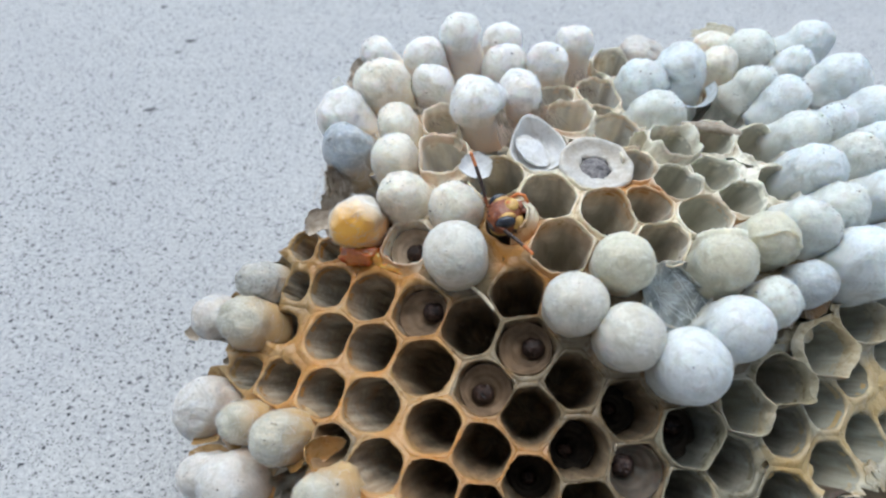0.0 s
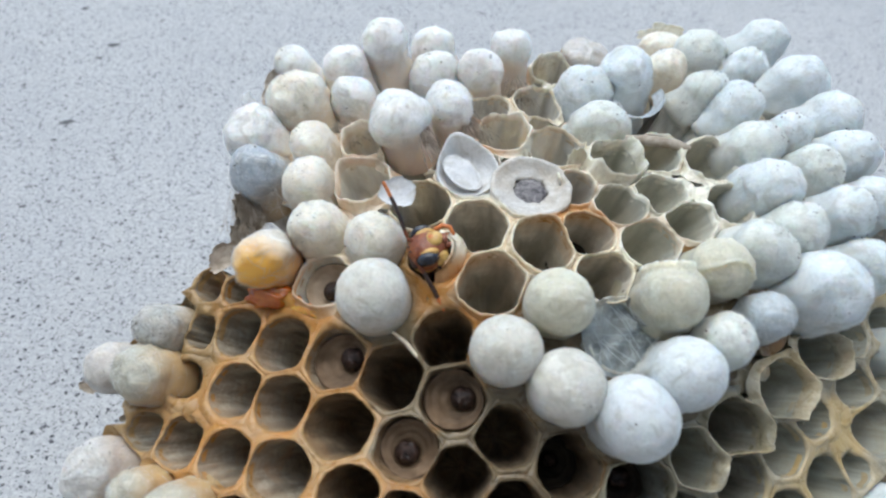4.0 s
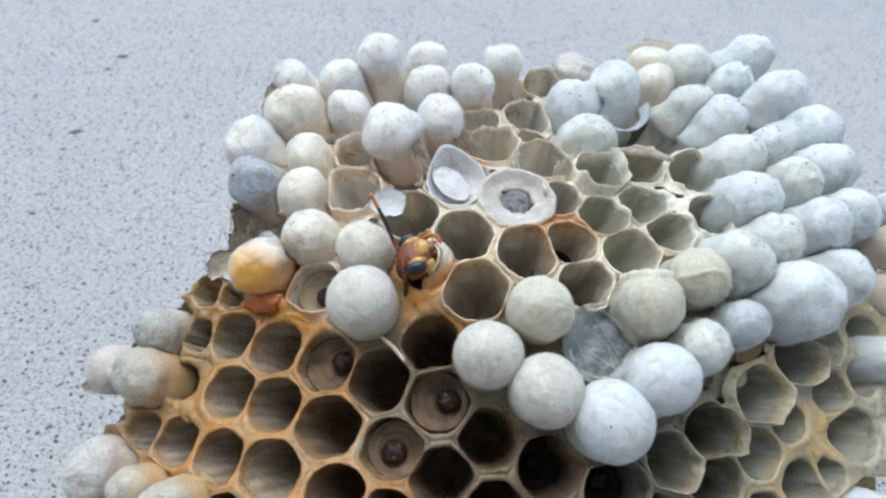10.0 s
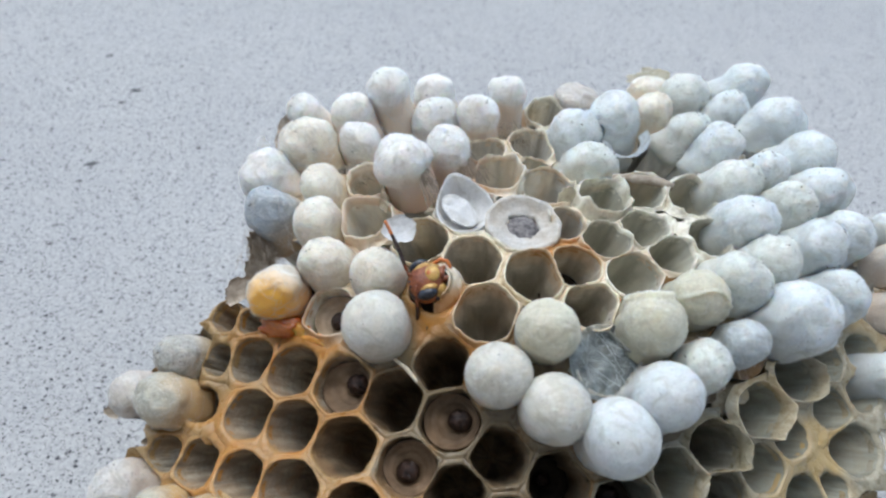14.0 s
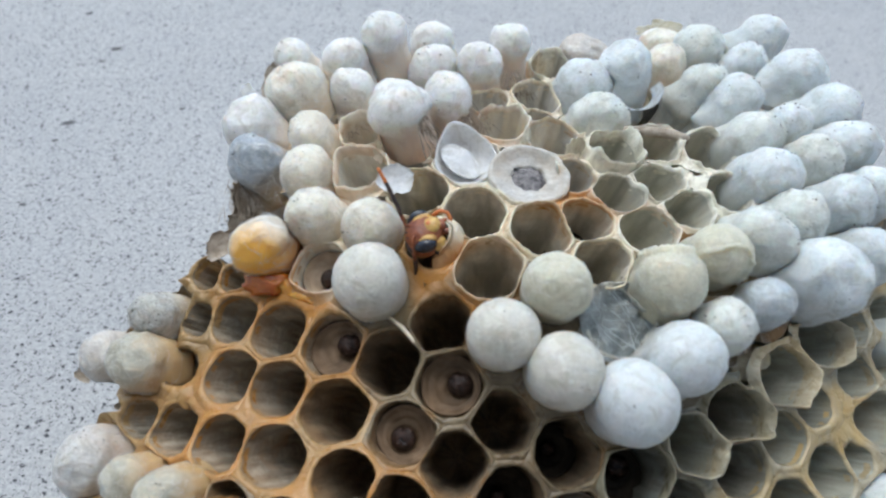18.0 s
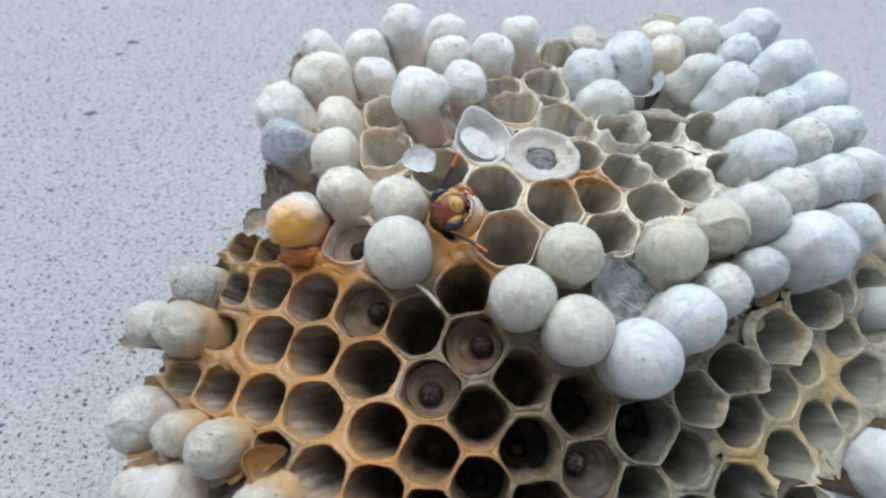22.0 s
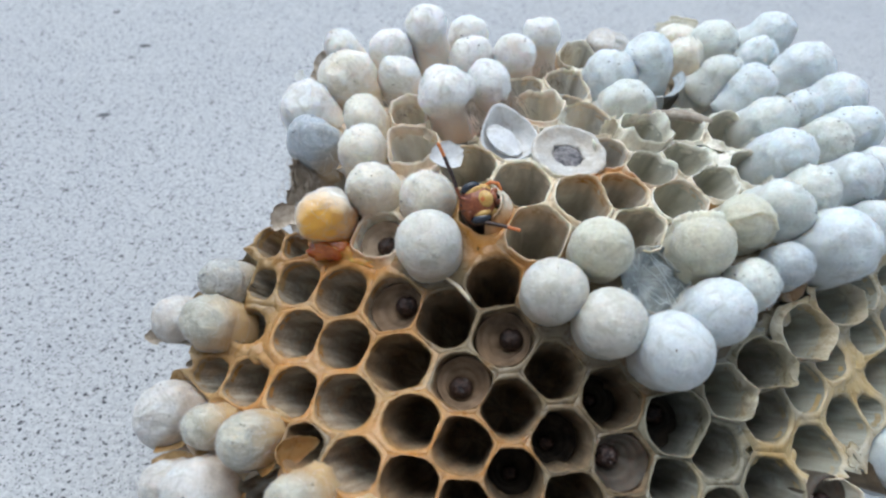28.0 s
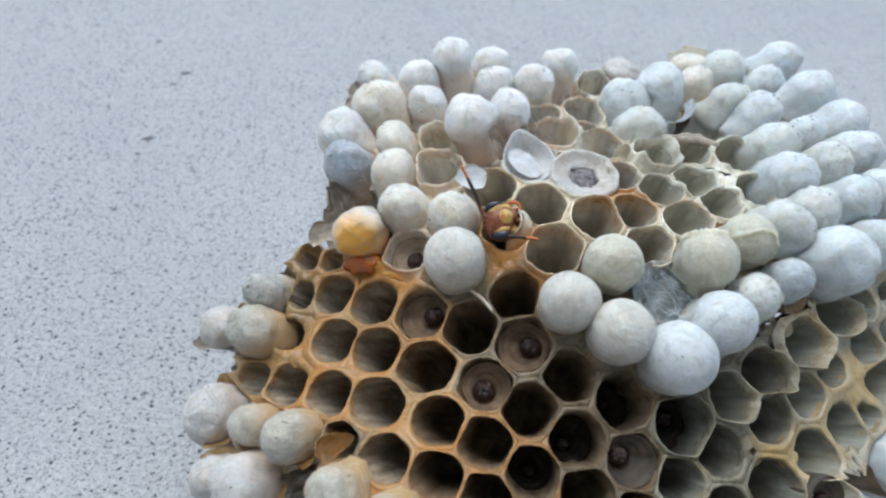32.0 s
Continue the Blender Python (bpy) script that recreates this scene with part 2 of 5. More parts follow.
def paper(name, light, dark, lean=(0.3, 0.2, 0.1), layers=(0.6, 0.6, 0.8), mark=0.6, relief=0.5, glow=0.25, coat=(0.42, 0.2, 0.05), coated=0.0):
    """Chewed-wood paper of the cell walls: soft streaks down the tube, layers round it."""
    m, tree, b = nodes_of(name, 0.72, Subsurface_Weight=glow, Subsurface_Scale=0.0012, Subsurface_Radius=(1.0, 0.7, 0.45))
    streak = grain(tree, coords(tree, "tube", (1.9, 1.9, 0.26)), 1.0, 7, 0.62, 1.2)
    band = grain(tree, coords(tree, "tube", layers), 1.0, 4, 0.65, 0.8)
    blot = grain(tree, coords(tree), 300, 4, 0.65, 0.8)
    fibre = grain(tree, coords(tree), 2400, 5, 0.7, 1.5)
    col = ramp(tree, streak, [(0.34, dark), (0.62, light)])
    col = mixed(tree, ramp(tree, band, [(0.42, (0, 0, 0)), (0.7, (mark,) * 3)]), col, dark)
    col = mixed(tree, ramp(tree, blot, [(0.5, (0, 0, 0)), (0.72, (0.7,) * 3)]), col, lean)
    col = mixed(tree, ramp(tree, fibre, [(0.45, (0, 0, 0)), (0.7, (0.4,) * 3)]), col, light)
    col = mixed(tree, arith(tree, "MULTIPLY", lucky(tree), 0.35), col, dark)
    # dark runs down one side of the tube
    run = grain(tree, coords(tree, "tube", (1.1, 1.1, 0.1)), 1.0, 2, 0.5, 0.4)
    col = mixed(tree, ramp(tree, run, [(0.5, (0, 0, 0)), (0.62, (mark,) * 3)]), col, tuple(0.6 * c for c in dark))
    if coated:
        # the wax of the stained rims runs a little way down the wall
        at = tree.nodes.new("ShaderNodeAttribute")
        at.attribute_name = "tube"
        split = tree.nodes.new("ShaderNodeSeparateXYZ")
        tree.links.new(at.outputs["Vector"], split.inputs["Vector"])
        wax = arith(tree, "ADD", arith(tree, "MULTIPLY", split.outputs["Z"], 0.25), arith(tree, "MULTIPLY", arith(tree, "SUBTRACT", blot, 0.5), 1.4))
        near = ramp(tree, wax, [(0.1, (coated,) * 3), (0.75, (0, 0, 0))])
        col = mixed(tree, mixed(tree, 1.0, near, ramp(tree, stain_mask(tree), [(0.1, (0.15,) * 3), (0.9, (1, 1, 1))]), "MULTIPLY"), col, coat)
    tree.links.new(col, b.inputs["Base Color"])
    low = bumped(tree, b, streak, 0.0007, relief)
    bumped(tree, b, fibre, 0.00016, 0.6, low)
    return m


def lip_paint(name, light, dark, warm, amount):
    """The varnished rims: smooth saliva coat over paper, stained orange in places."""
    m, tree, b = nodes_of(name, 0.42)
    v = coords(tree)
    wide = grain(tree, v, 190, 4, 0.6, 0.7)
    fine = grain(tree, v, 900, 3, 0.55, 0.8)
    col = ramp(tree, fine, [(0.2, dark), (0.58, light)])
    col = mixed(tree, ramp(tree, wide, [(0.35, (0.55,) * 3), (0.55, (0, 0, 0))]), col, dark)
    more = arith(tree, "MULTIPLY_ADD", 1.0, 1.0)
    more.node.inputs[0].default_value = 0.0
    tree.links.new(arith(tree, "ADD", arith(tree, "MULTIPLY", stain_mask(tree), 0.3), arith(tree, "MULTIPLY_ADD", arith(tree, "SUBTRACT", grain(tree, v, 170, 3, 0.5, 0.5), 0.5), 1.2)), more.node.inputs[0])
    more.node.inputs[1].default_value, more.node.inputs[2].default_value = 1.0, amount * 0.1
    col = mixed(tree, ramp(tree, more, [(0.6, (0, 0, 0)), (0.85, (0.5,) * 3), (1.05, (0.85,) * 3)]), col, warm)
    # the rim is paler along its crest
    at = tree.nodes.new("ShaderNodeAttribute")
    at.attribute_name = "tube"
    split = tree.nodes.new("ShaderNodeSeparateXYZ")
    tree.links.new(at.outputs["Vector"], split.inputs["Vector"])
    crest = arith(tree, "ADD", split.outputs["Z"], arith(tree, "MULTIPLY", arith(tree, "SUBTRACT", wide, 0.5), 1.2))
    col = mixed(tree, ramp(tree, crest, [(0.5, (0, 0, 0)), (1.1, (0.3,) * 3)]), col, tuple(min(0.8, 0.04 + 1.2 * c) for c in light))
    tree.links.new(col, b.inputs["Base Color"])
    tree.links.new(ramp(tree, fine, [(0.3, (0.18,) * 3), (0.7, (0.5,) * 3)]), b.inputs["Roughness"])
    b.inputs["Subsurface Weight"].default_value = 0.15
    b.inputs["Subsurface Radius"].default_value = (1.0, 0.6, 0.3)
    b.inputs["Subsurface Scale"].default_value = 0.0004
    low = bumped(tree, b, grain(tree, v, 520, 3, 0.55, 1.0), 0.0007, 0.45)
    bumped(tree, b, fine, 0.0002, 0.3, low)
    return m


ORANGE = (0.46, 0.2, 0.035)
WALL = {
    "tan": paper("paper_tan", (0.8, 0.765, 0.69), (0.56, 0.52, 0.445), (0.64, 0.55, 0.44), mark=0.4),
    # cream: brown paper, darkened to carry part of the shade inside the cells
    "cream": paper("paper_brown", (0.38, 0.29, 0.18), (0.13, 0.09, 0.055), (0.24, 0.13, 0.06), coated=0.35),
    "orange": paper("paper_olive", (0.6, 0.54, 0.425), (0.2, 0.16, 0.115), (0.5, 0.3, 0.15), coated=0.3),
    "grey": paper("paper_grey", (0.4, 0.385, 0.32), (0.16, 0.145, 0.11), (0.24, 0.21, 0.16)),
    "amber": paper("paper_amber", (0.88, 0.83, 0.72), (0.7, 0.62, 0.5), (0.8, 0.56, 0.32), mark=0.3, glow=0.5),
    "pale": paper("paper_pale", (0.78, 0.75, 0.66), (0.46, 0.41, 0.32)),
    "mist": paper("paper_mist", (0.44, 0.44, 0.375), (0.24, 0.232, 0.18), (0.38, 0.33, 0.22), (0.5, 0.5, 0.9), 0.35, 0.2),
    "olive": paper("paper_deep_olive", (0.78, 0.735, 0.63), (0.42, 0.38, 0.3), (0.58, 0.49, 0.36), (0.45, 0.45, 1.2), 0.5, coat=(0.62, 0.36, 0.13), coated=0.6),
    "bowl": paper("paper_lined", (0.6, 0.58, 0.48), (0.4, 0.38, 0.3), (0.56, 0.5, 0.38), (0.5, 0.5, 0.9), 0.3, 0.15),
    "web": paper("paper_web", (0.34, 0.35, 0.32), (0.18, 0.18, 0.16)),
}
LIP = {
    "tan": lip_paint("rim_tan", (0.76, 0.67, 0.52), (0.48, 0.38, 0.25), ORANGE, 0.9),
    # cream: brown rims low in front, darkened further for the shade over them
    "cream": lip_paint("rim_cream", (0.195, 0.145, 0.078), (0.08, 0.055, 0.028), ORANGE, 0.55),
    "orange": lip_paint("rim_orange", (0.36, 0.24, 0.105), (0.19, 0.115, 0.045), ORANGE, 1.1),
    "grey": lip_paint("rim_grey", (0.29, 0.26, 0.18), (0.13, 0.11, 0.068), (0.5, 0.33, 0.12), 0.0),
    "amber": lip_paint("rim_amber", (0.82, 0.74, 0.59), (0.6, 0.5, 0.35), ORANGE, 0.8),
    "pale": lip_paint("rim_pale", (0.72, 0.68, 0.555), (0.47, 0.425, 0.32), ORANGE, 0.0),
    "mist": lip_paint("rim_mist", (0.4, 0.365, 0.275), (0.24, 0.21, 0.145), (0.54, 0.38, 0.16), 1.5),
    "olive": lip_paint("rim_honey", (0.76, 0.66, 0.49), (0.5, 0.38, 0.23), ORANGE, 0.7),
    "web": lip_paint("rim_web", (0.5, 0.5, 0.45), (0.32, 0.31, 0.26), ORANGE, 0.0),
}


def concrete():
    m, tree, b = nodes_of("concrete", 0.8)
    v = coords(tree)
    nz = tree.nodes.new("ShaderNodeTexNoise")
    nz.inputs["Scale"].default_value, nz.inputs["Detail"].default_value = 1600, 3
    tree.links.new(v, nz.inputs["Vector"])
    off = tree.nodes.new("ShaderNodeVectorMath")
    off.operation = "MULTIPLY_ADD"
    tree.links.new(nz.outputs["Color"], off.inputs[0])
    off.inputs[1].default_value = (0.0011,) * 3
    tree.links.new(v, off.inputs[2])
    warped = off.outputs["Vector"]
    wide = grain(tree, v, 14, 4, 0.55, 0.4)
    mid = grain(tree, v, 160, 4, 0.6, 0.5)
    sand = grain(tree, v, 1500, 4, 0.7)
    col = ramp(tree, sand, [(0.34, (0.265, 0.265, 0.27)), (0.5, (0.39, 0.39, 0.39)), (0.68, (0.51, 0.51, 0.505))])
    col = mixed(tree, ramp(tree, mid, [(0.4, (0, 0, 0)), (0.7, (0.35,) * 3)]), col, (0.48, 0.475, 0.46))
    col = mixed(tree, ramp(tree, wide, [(0.45, (0, 0, 0)), (0.7, (0.3,) * 3)]), col, (0.31, 0.31, 0.32))
    for scale, size, dark, share in ((1050, 0.3, (0.05, 0.05, 0.057), 0.5), (1900, 0.3, (0.105, 0.105, 0.11), 0.6), (520, 0.15, (0.055, 0.055, 0.07), 0.3), (2300, 0.3, (0.16, 0.155, 0.145), 0.6)):
        sp = spots(tree, warped, scale)
        near = ramp(tree, arith(tree, "ADD", sp.outputs["Distance"], arith(tree, "MULTIPLY", sand, 0.25)), [(size + 0.02, (1, 1, 1)), (size + 0.11, (0, 0, 0))])
        some = ramp(tree, sp.outputs["Color"], [(share - 0.02, (1, 1, 1)), (share + 0.02, (0, 0, 0))])
        col = mixed(tree, mixed(tree, 1.0, near, some, "MULTIPLY"), col, dark)
    tree.links.new(col, b.inputs["Base Color"])
    low = bumped(tree, b, mid, 0.0006, 0.4)
    bumped(tree, b, sand, 0.0003, 0.6, low)
    return m


def plain(name, light, dark, scale, rough=0.5, bump=0.0002, **sockets):
    m, tree, b = nodes_of(name, rough, **sockets)
    g = grain(tree, coords(tree), scale, 4, 0.6, 0.4)
    tree.links.new(ramp(tree, g, [(0.35, dark), (0.65, light)]), b.inputs["Base Color"])
    bumped(tree, b, g, bump, 0.5)
    return m


CONCRETE = concrete()
STUCCO = plain("stucco", (0.3, 0.3, 0.3), (0.2, 0.2, 0.205), 60, 0.9, 0.002)
DIRT = plain("dirt", (0.09, 0.07, 0.055), (0.03, 0.025, 0.02), 2000, 0.8)
GRIT = plain("dark_grit", (0.12, 0.12, 0.125), (0.05, 0.05, 0.05), 900, 0.7)
LARVA_SKIN = plain("larva_skin", (0.23, 0.155, 0.095), (0.11, 0.072, 0.042), 500, 0.55, 0.0004, Specular_IOR_Level=0.2)
LARVA_CREAM = plain("larva_cream_skin", (0.46, 0.36, 0.26), (0.28, 0.21, 0.14), 500, 0.55, 0.0004, Specular_IOR_Level=0.2)
# for grubs far down their cells: the shade there is put into the skin
LARVA_SHADED = plain("larva_shaded_skin", (0.04, 0.03, 0.02), (0.014, 0.01, 0.008), 700, 0.6, 0.0003, Specular_IOR_Level=0.15)
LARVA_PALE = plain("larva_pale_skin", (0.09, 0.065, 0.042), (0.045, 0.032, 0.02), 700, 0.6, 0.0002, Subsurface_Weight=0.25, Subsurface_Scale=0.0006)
LARVA_HEAD = plain("larva_head", (0.055, 0.03, 0.022), (0.012, 0.008, 0.008), 1700, 0.2, 0.0009, Specular_IOR_Level=0.35)
PUPA = plain("pupa_skin", (0.26, 0.24, 0.24), (0.05, 0.045, 0.05), 1900, 0.35, 0.0006)
CRUST = plain("nest_crust", (0.42, 0.34, 0.25), (0.2, 0.15, 0.11), 500, 0.85, 0.0006)
DRY = plain("dry_scrap", (0.52, 0.45, 0.37), (0.27, 0.22, 0.165), 900, 0.8, 0.0003)
W_RED = plain("wasp_rust", (0.3, 0.095, 0.03), (0.13, 0.03, 0.012), 1800, 0.35, 0.0001)
W_YELLOW = plain("wasp_yellow", (0.66, 0.44, 0.13), (0.42, 0.22, 0.05), 2000, 0.35, 0.0001)
W_DARK = plain("wasp_dark", (0.06, 0.03, 0.02), (0.02, 0.012, 0.01), 2000, 0.35, 0.0001)
W_ORANGE = plain("wasp_orange", (0.62, 0.2, 0.05), (0.42, 0.1, 0.02), 2000, 0.4, 0.0001)
W_EYE = plain("wasp_eye", (0.03, 0.035, 0.05), (0.015, 0.015, 0.02), 6000, 0.22, 0.00003)


# ---- building ----
def mesh_object(name, verts, faces, mat, parent=None, label="", tube=None, flat=False):
    me = bpy.data.meshes.new(name)
    me.from_pydata([(x * MM, y * MM, z * MM) for x, y, z in verts], [], faces)
    me.polygons.foreach_set("use_smooth", [not flat] * len(me.polygons))
    me.materials.append(mat)
    if tube is not None:
        at = me.attributes.new("tube", "FLOAT_VECTOR", "POINT")
        at.data.foreach_set("vector", [c for p in tube for c in p])
    me.update()
    ob = new(name, me)
    if parent is not None:
        ob.parent = parent
    if label:
        ob["label"] = label
    return ob


def loft(rings, close_top=False, close_end=False):
    """Quads between rings of equal length; fans at the ends where asked."""
    k = len(rings[0])
    verts = [p for ring in rings for p in ring]
    faces = []
    for i in range(len(rings) - 1):
        for j in range(k):
            a, b = i * k + j, i * k + (j + 1) % k
            faces.append((a, a + k, b + k, b))
    if close_top:
        verts.append(sum((Vector(p) for p in rings[0]), Vector()) / k)
        faces += [(j, (j + 1) % k, len(verts) - 1) for j in range(k)]
    if close_end:
        verts.append(sum((Vector(p) for p in rings[-1]), Vector()) / k)
        o = (len(rings) - 1) * k
        faces += [(o + (j + 1) % k, o + j, len(verts) - 1) for j in range(k)]
    return verts, faces


def fuzz(p, size):
    return noise.noise(Vector(p) / size)


def lean(x, y):
    """The way a cell opens: cells spread from the foot of the comb."""
    a = max(-0.7, min(0.7, -0.05 + 0.0178 * x))
    b = max(-0.7, min(0.3, -0.42 + 0.0125 * y))
    k = max(1.0, math.hypot(a, b) / 0.8)
    a, b = a / k, b / k
    return Vector((a, b, math.sqrt(1 - a * a - b * b)))


# ---- ground ----
def ground():
    half = 40000
    verts, faces = [(-half, -half, 0), (half, -half, 0), (half, half, 0), (-half, half, 0)], [(0, 1, 2, 3)]
    g = mesh_object("ground", verts, faces, CONCRETE)
    tagged(g, "pale grey concrete slab with fine dark speckles", "concrete floor", kind="structure")


ground()


def wall_behind():
    """Unseen wall added behind the camera to hold back sky light from the front."""
    verts = [(x, y, z) for x in (-6000, 6000) for y in (-560, -420) for z in (-2, 2600)]
    faces = [(0, 1, 3, 2), (4, 6, 7, 5), (0, 4, 5, 1), (2, 3, 7, 6), (1, 5, 7, 3), (0, 2, 6, 4)]
    w = mesh_object("wall_south", verts, faces, STUCCO, flat=True)
    tagged(w, "added plain grey wall, out of view, that blocks sky light", "wall", kind="structure")


wall_behind()


def chips():
    """Dark stone chips set in the slab: place and length in millimetres."""
    slab = bpy.data.objects["ground"]
    for n, (x, y, size) in enumerate(((-71, 87, 2.6), (-72, 82, 1.6), (-70, 62, 2.6), (-81, 99, 1.8), (-70, 57, 1.2), (-68, 41, 1.2), (-59, 54, 1.0), (-53, 70, 1.2), (-81, 71, 1.0), (-65, 98, 1.2), (-84, 85, 1.0))):
        rings = []
        for h, k in ((-0.05, 1.0), (0.04, 0.96), (0.1, 0.75)):
            rings.append([(x + size * 0.4 * k * math.cos(i * math.tau / 14) * (1 + 0.5 * fuzz((i * 0.9, n, 1), 1)), y + size * 0.3 * k * math.sin(i * math.tau / 14 + 0.5) * (1 + 0.5 * fuzz((i * 0.9, n, 5), 1)), h) for i in range(14)])
        v, f = loft(rings[::-1], True)
        mesh_object("stone_chip", v, f, GRIT, slab)


chips()

# ---- the comb ----
comb = new("wasp_comb")
tagged(comb, "upturned grey paper wasp comb with white silk caps on concrete", "wasp nest")
CELLS = []


def cap(x, y, z, r, rise, tint, folds=0.0, flat=0.0):
    CELLS.append(dict(p=Vector((x, y, z)), r=r, rise=rise, tint=tint, folds=folds, flat=flat, kind="cap", tone="orange" if x < -12 and y < 2 else "cream" if y < 9 else "tan", ragged=0, lip=0, tall=0, larva=0))


def cell(x, y, z, r, tone, ragged=0.0, lip=0.0, tall=0.0, larva=0.0, flat=0):
    if tone in ("tan", "amber", "pale", "olive"):
        ragged = 0.14 + ragged * 0.75
    CELLS.append(dict(p=Vector((x, y, z)), r=r, tone=tone, ragged=ragged, lip=lip, tall=tall, larva=larva, flat=flat, kind="cell"))


cap(-23.5, 32.8, 34.3, 2.19, 1.6, "white")
cap(-17.6, 32.4, 34.3, 2.37, 2.4, "white")
cap(-13.1, 34.9, 33.8, 2.64, 5, "white")
cap(-8.9, 39.4, 34.5, 2.39, 1.6, "white")
cap(-8.3, 34.0, 34.1, 2.82, 1.6, "white")
cap(-22.1, 27.3, 33.6, 3.16, 1.6, "cream", folds=.3)
cap(-16.5, 27.8, 34.3, 2.35, 1.6, "white")
cap(-25.8, 23.1, 31.8, 3.08, 1.6, "white", folds=.25)
cap(-19.3, 20.6, 33.2, 2.45, 1.6, "cream")
cap(-10.3, 22.3, 33.5, 3.15, 5.2, "white", flat=.35)
cap(-6.1, 26.3, 33.6, 2.72, 3.8, "white")
cap(-3.2, 33.7, 34.0, 2.46, 3.2, "white")
cap(-0.0, 37.7, 33.7, 2.27, 4.4, "white")
cap(-24.2, 18.3, 31.0, 2.97, 1.6, "bluegrey")
cap(-18.9, 15.6, 32.6, 2.58, 1.6, "cream")
cap(-17.3, 10.5, 32.0, 2.57, 1.6, "cream")
cap(-12.0, 8.5, 33.4, 2.49, 1.6, "cream")
cap(-21.0, 7.9, 29.5, 2.69, 2.6, "honey")
cap(-11.2, 3.2, 31.9, 3.15, 2.4, "matt")
cap(-30.7, 4.4, 22.9, 2.47, 1.6, "spotted")
cap(-31.5, 0.1, 21.8, 3.00, 0.8, "moss")
cap(-35.8, 1.7, 19.6, 2.45, 0.6, "clear")
cap(-34.1, -7.2, 16.1, 3.15, 1, "dusty")
cap(-29.2, -10.2, 19.6, 2.28, 1, "moss")
cap(-24.8, -12.9, 22.6, 2.60, 1, "moss")
cap(-28.8, -15.9, 18.1, 3.02, 1, "dusty")
cap(-32.3, -14.5, 16.2, 2.33, 0.6, "clear")
cap(-19.4, -19.2, 24.4, 2.52, 1, "moss")
cap(8.1, 33.1, 34.5, 3.13, 2, "blue")
cap(12.1, 34.6, 34.3, 3.19, 4, "blue")
cap(9.3, 26.6, 34.7, 3.02, 1.8, "speck")
cap(17.4, 37.8, 36.1, 2.49, 1.6, "cream")
cap(9.1, 41.6, 35.4, 2.94, 0.8, "clear", flat=.7, folds=.5)
cap(21.7, 41.0, 36.7, 3.17, 1.6, "speck")
cap(29.3, 43.3, 38.3, 2.79, 1.6, "blue")
cap(26.4, 38.2, 37.5, 2.49, 1.6, "blue")
cap(20.7, 32.5, 37.1, 2.69, 1.6, "speck")
cap(23.4, 29.9, 37.4, 2.94, 1.6, "blue")
cap(30.7, 34.3, 38.5, 3.36, 1.6, "blue")
cap(23.5, 22.7, 37.6, 2.98, 1.6, "speck")
cap(27.6, 25.3, 38.2, 2.27, 1.6, "blue")
cap(32.6, 28.4, 38.7, 3.01, 1.6, "blue")
cap(23.5, 16.7, 37.7, 3.09, 1.6, "blue")
cap(28.8, 19.9, 38.1, 2.44, 1.6, "speck")
cap(32.9, 22.9, 38.0, 2.94, 1.6, "blue")
cap(21.4, 9.1, 36.6, 2.88, 1.6, "speck")
cap(25.1, 12.1, 36.9, 2.76, 1.6, "speck")
cap(30.6, 15.4, 36.9, 2.81, 1.6, "blue")
cap(34.4, 17.9, 36.5, 2.61, 1.6, "blue")
cap(39.7, 20.6, 36.1, 1.67, 1.6, "blue")
cap(26.5, 7.2, 34.5, 3.64, 2.4, "blue")
cap(32.2, 11.1, 34.5, 2.81, 1.6, "blue")
cap(17.1, 6.6, 36.6, 2.80, 1.6, "ivory", folds=1)
cap(12.7, 3.5, 35.8, 3.20, 1.6, "ivory", folds=1.3)
cap(3.5, 2.0, 35.0, 2.85, 2.2, "ivory")
cap(-0.4, -1.6, 32.7, 2.92, 2.4, "matt")
cap(4.4, -3.9, 32.0, 3.06, 2.4, "matt")
cap(9.5, -5.5, 31.1, 3.34, 2.8, "cool")
cap(13.4, -2.3, 33.1, 3.10, 2.4, "cool")
cap(17.5, 0.6, 34.5, 2.31, 1.2, "speck")
cap(21.6, 3.2, 35.4, 2.28, 0.6, "haze")
cap(40.2, 16.4, 34.9, 2.32, 1, "clear")
cap(38.8, 6.1, 29.6, 2.50, 1, "blue")
cap(35.8, -7.6, 21.9, 3.5, 1, "blue")
cap(40.1, 11.7, 33.1, 2.14, 0.6, "clear")
cap(-14.9, -22.0, 25.1, 2.59, 1, "moss")
cap(18.6, 44.4, 35.1, 2.65, 1.4, "cream", folds=.8, flat=.3)
cell(-23.9, 2.6, 26.4, 2.46, "orange")
cell(-27.6, 3.2, 25.0, 2.07, "orange")
cell(-19.5, 0.9, 27.5, 2.68, "orange")
cell(-14.4, -0.9, 28.6, 2.88, "orange", larva=.3)
cell(-9.4, -2.7, 29.5, 2.80, "cream")
cell(-5.3, -0.2, 32.1, 2.53, "cream")
cell(-4.2, -4.4, 30.0, 2.92, "cream", larva=.3)
cell(0.4, -7.1, 29.3, 2.25, "cream")
cell(-7.5, -8.4, 28.0, 2.56, "cream", larva=.3)
cell(-13.3, -6.5, 27.4, 2.94, "orange")
cell(-18.5, -4.3, 26.3, 2.71, "orange")
cell(-22.9, -2.9, 25.3, 2.50, "orange")
cell(-28.3, -1.0, 23.1, 2.31, "orange")
cell(-31.2, -4.5, 19.4, 1.74, "orange")
cell(-27.2, -6.7, 22.0, 2.07, "orange")
cell(-22.4, -9.0, 24.5, 2.32, "orange")
cell(-17.6, -10.4, 26.1, 2.68, "orange")
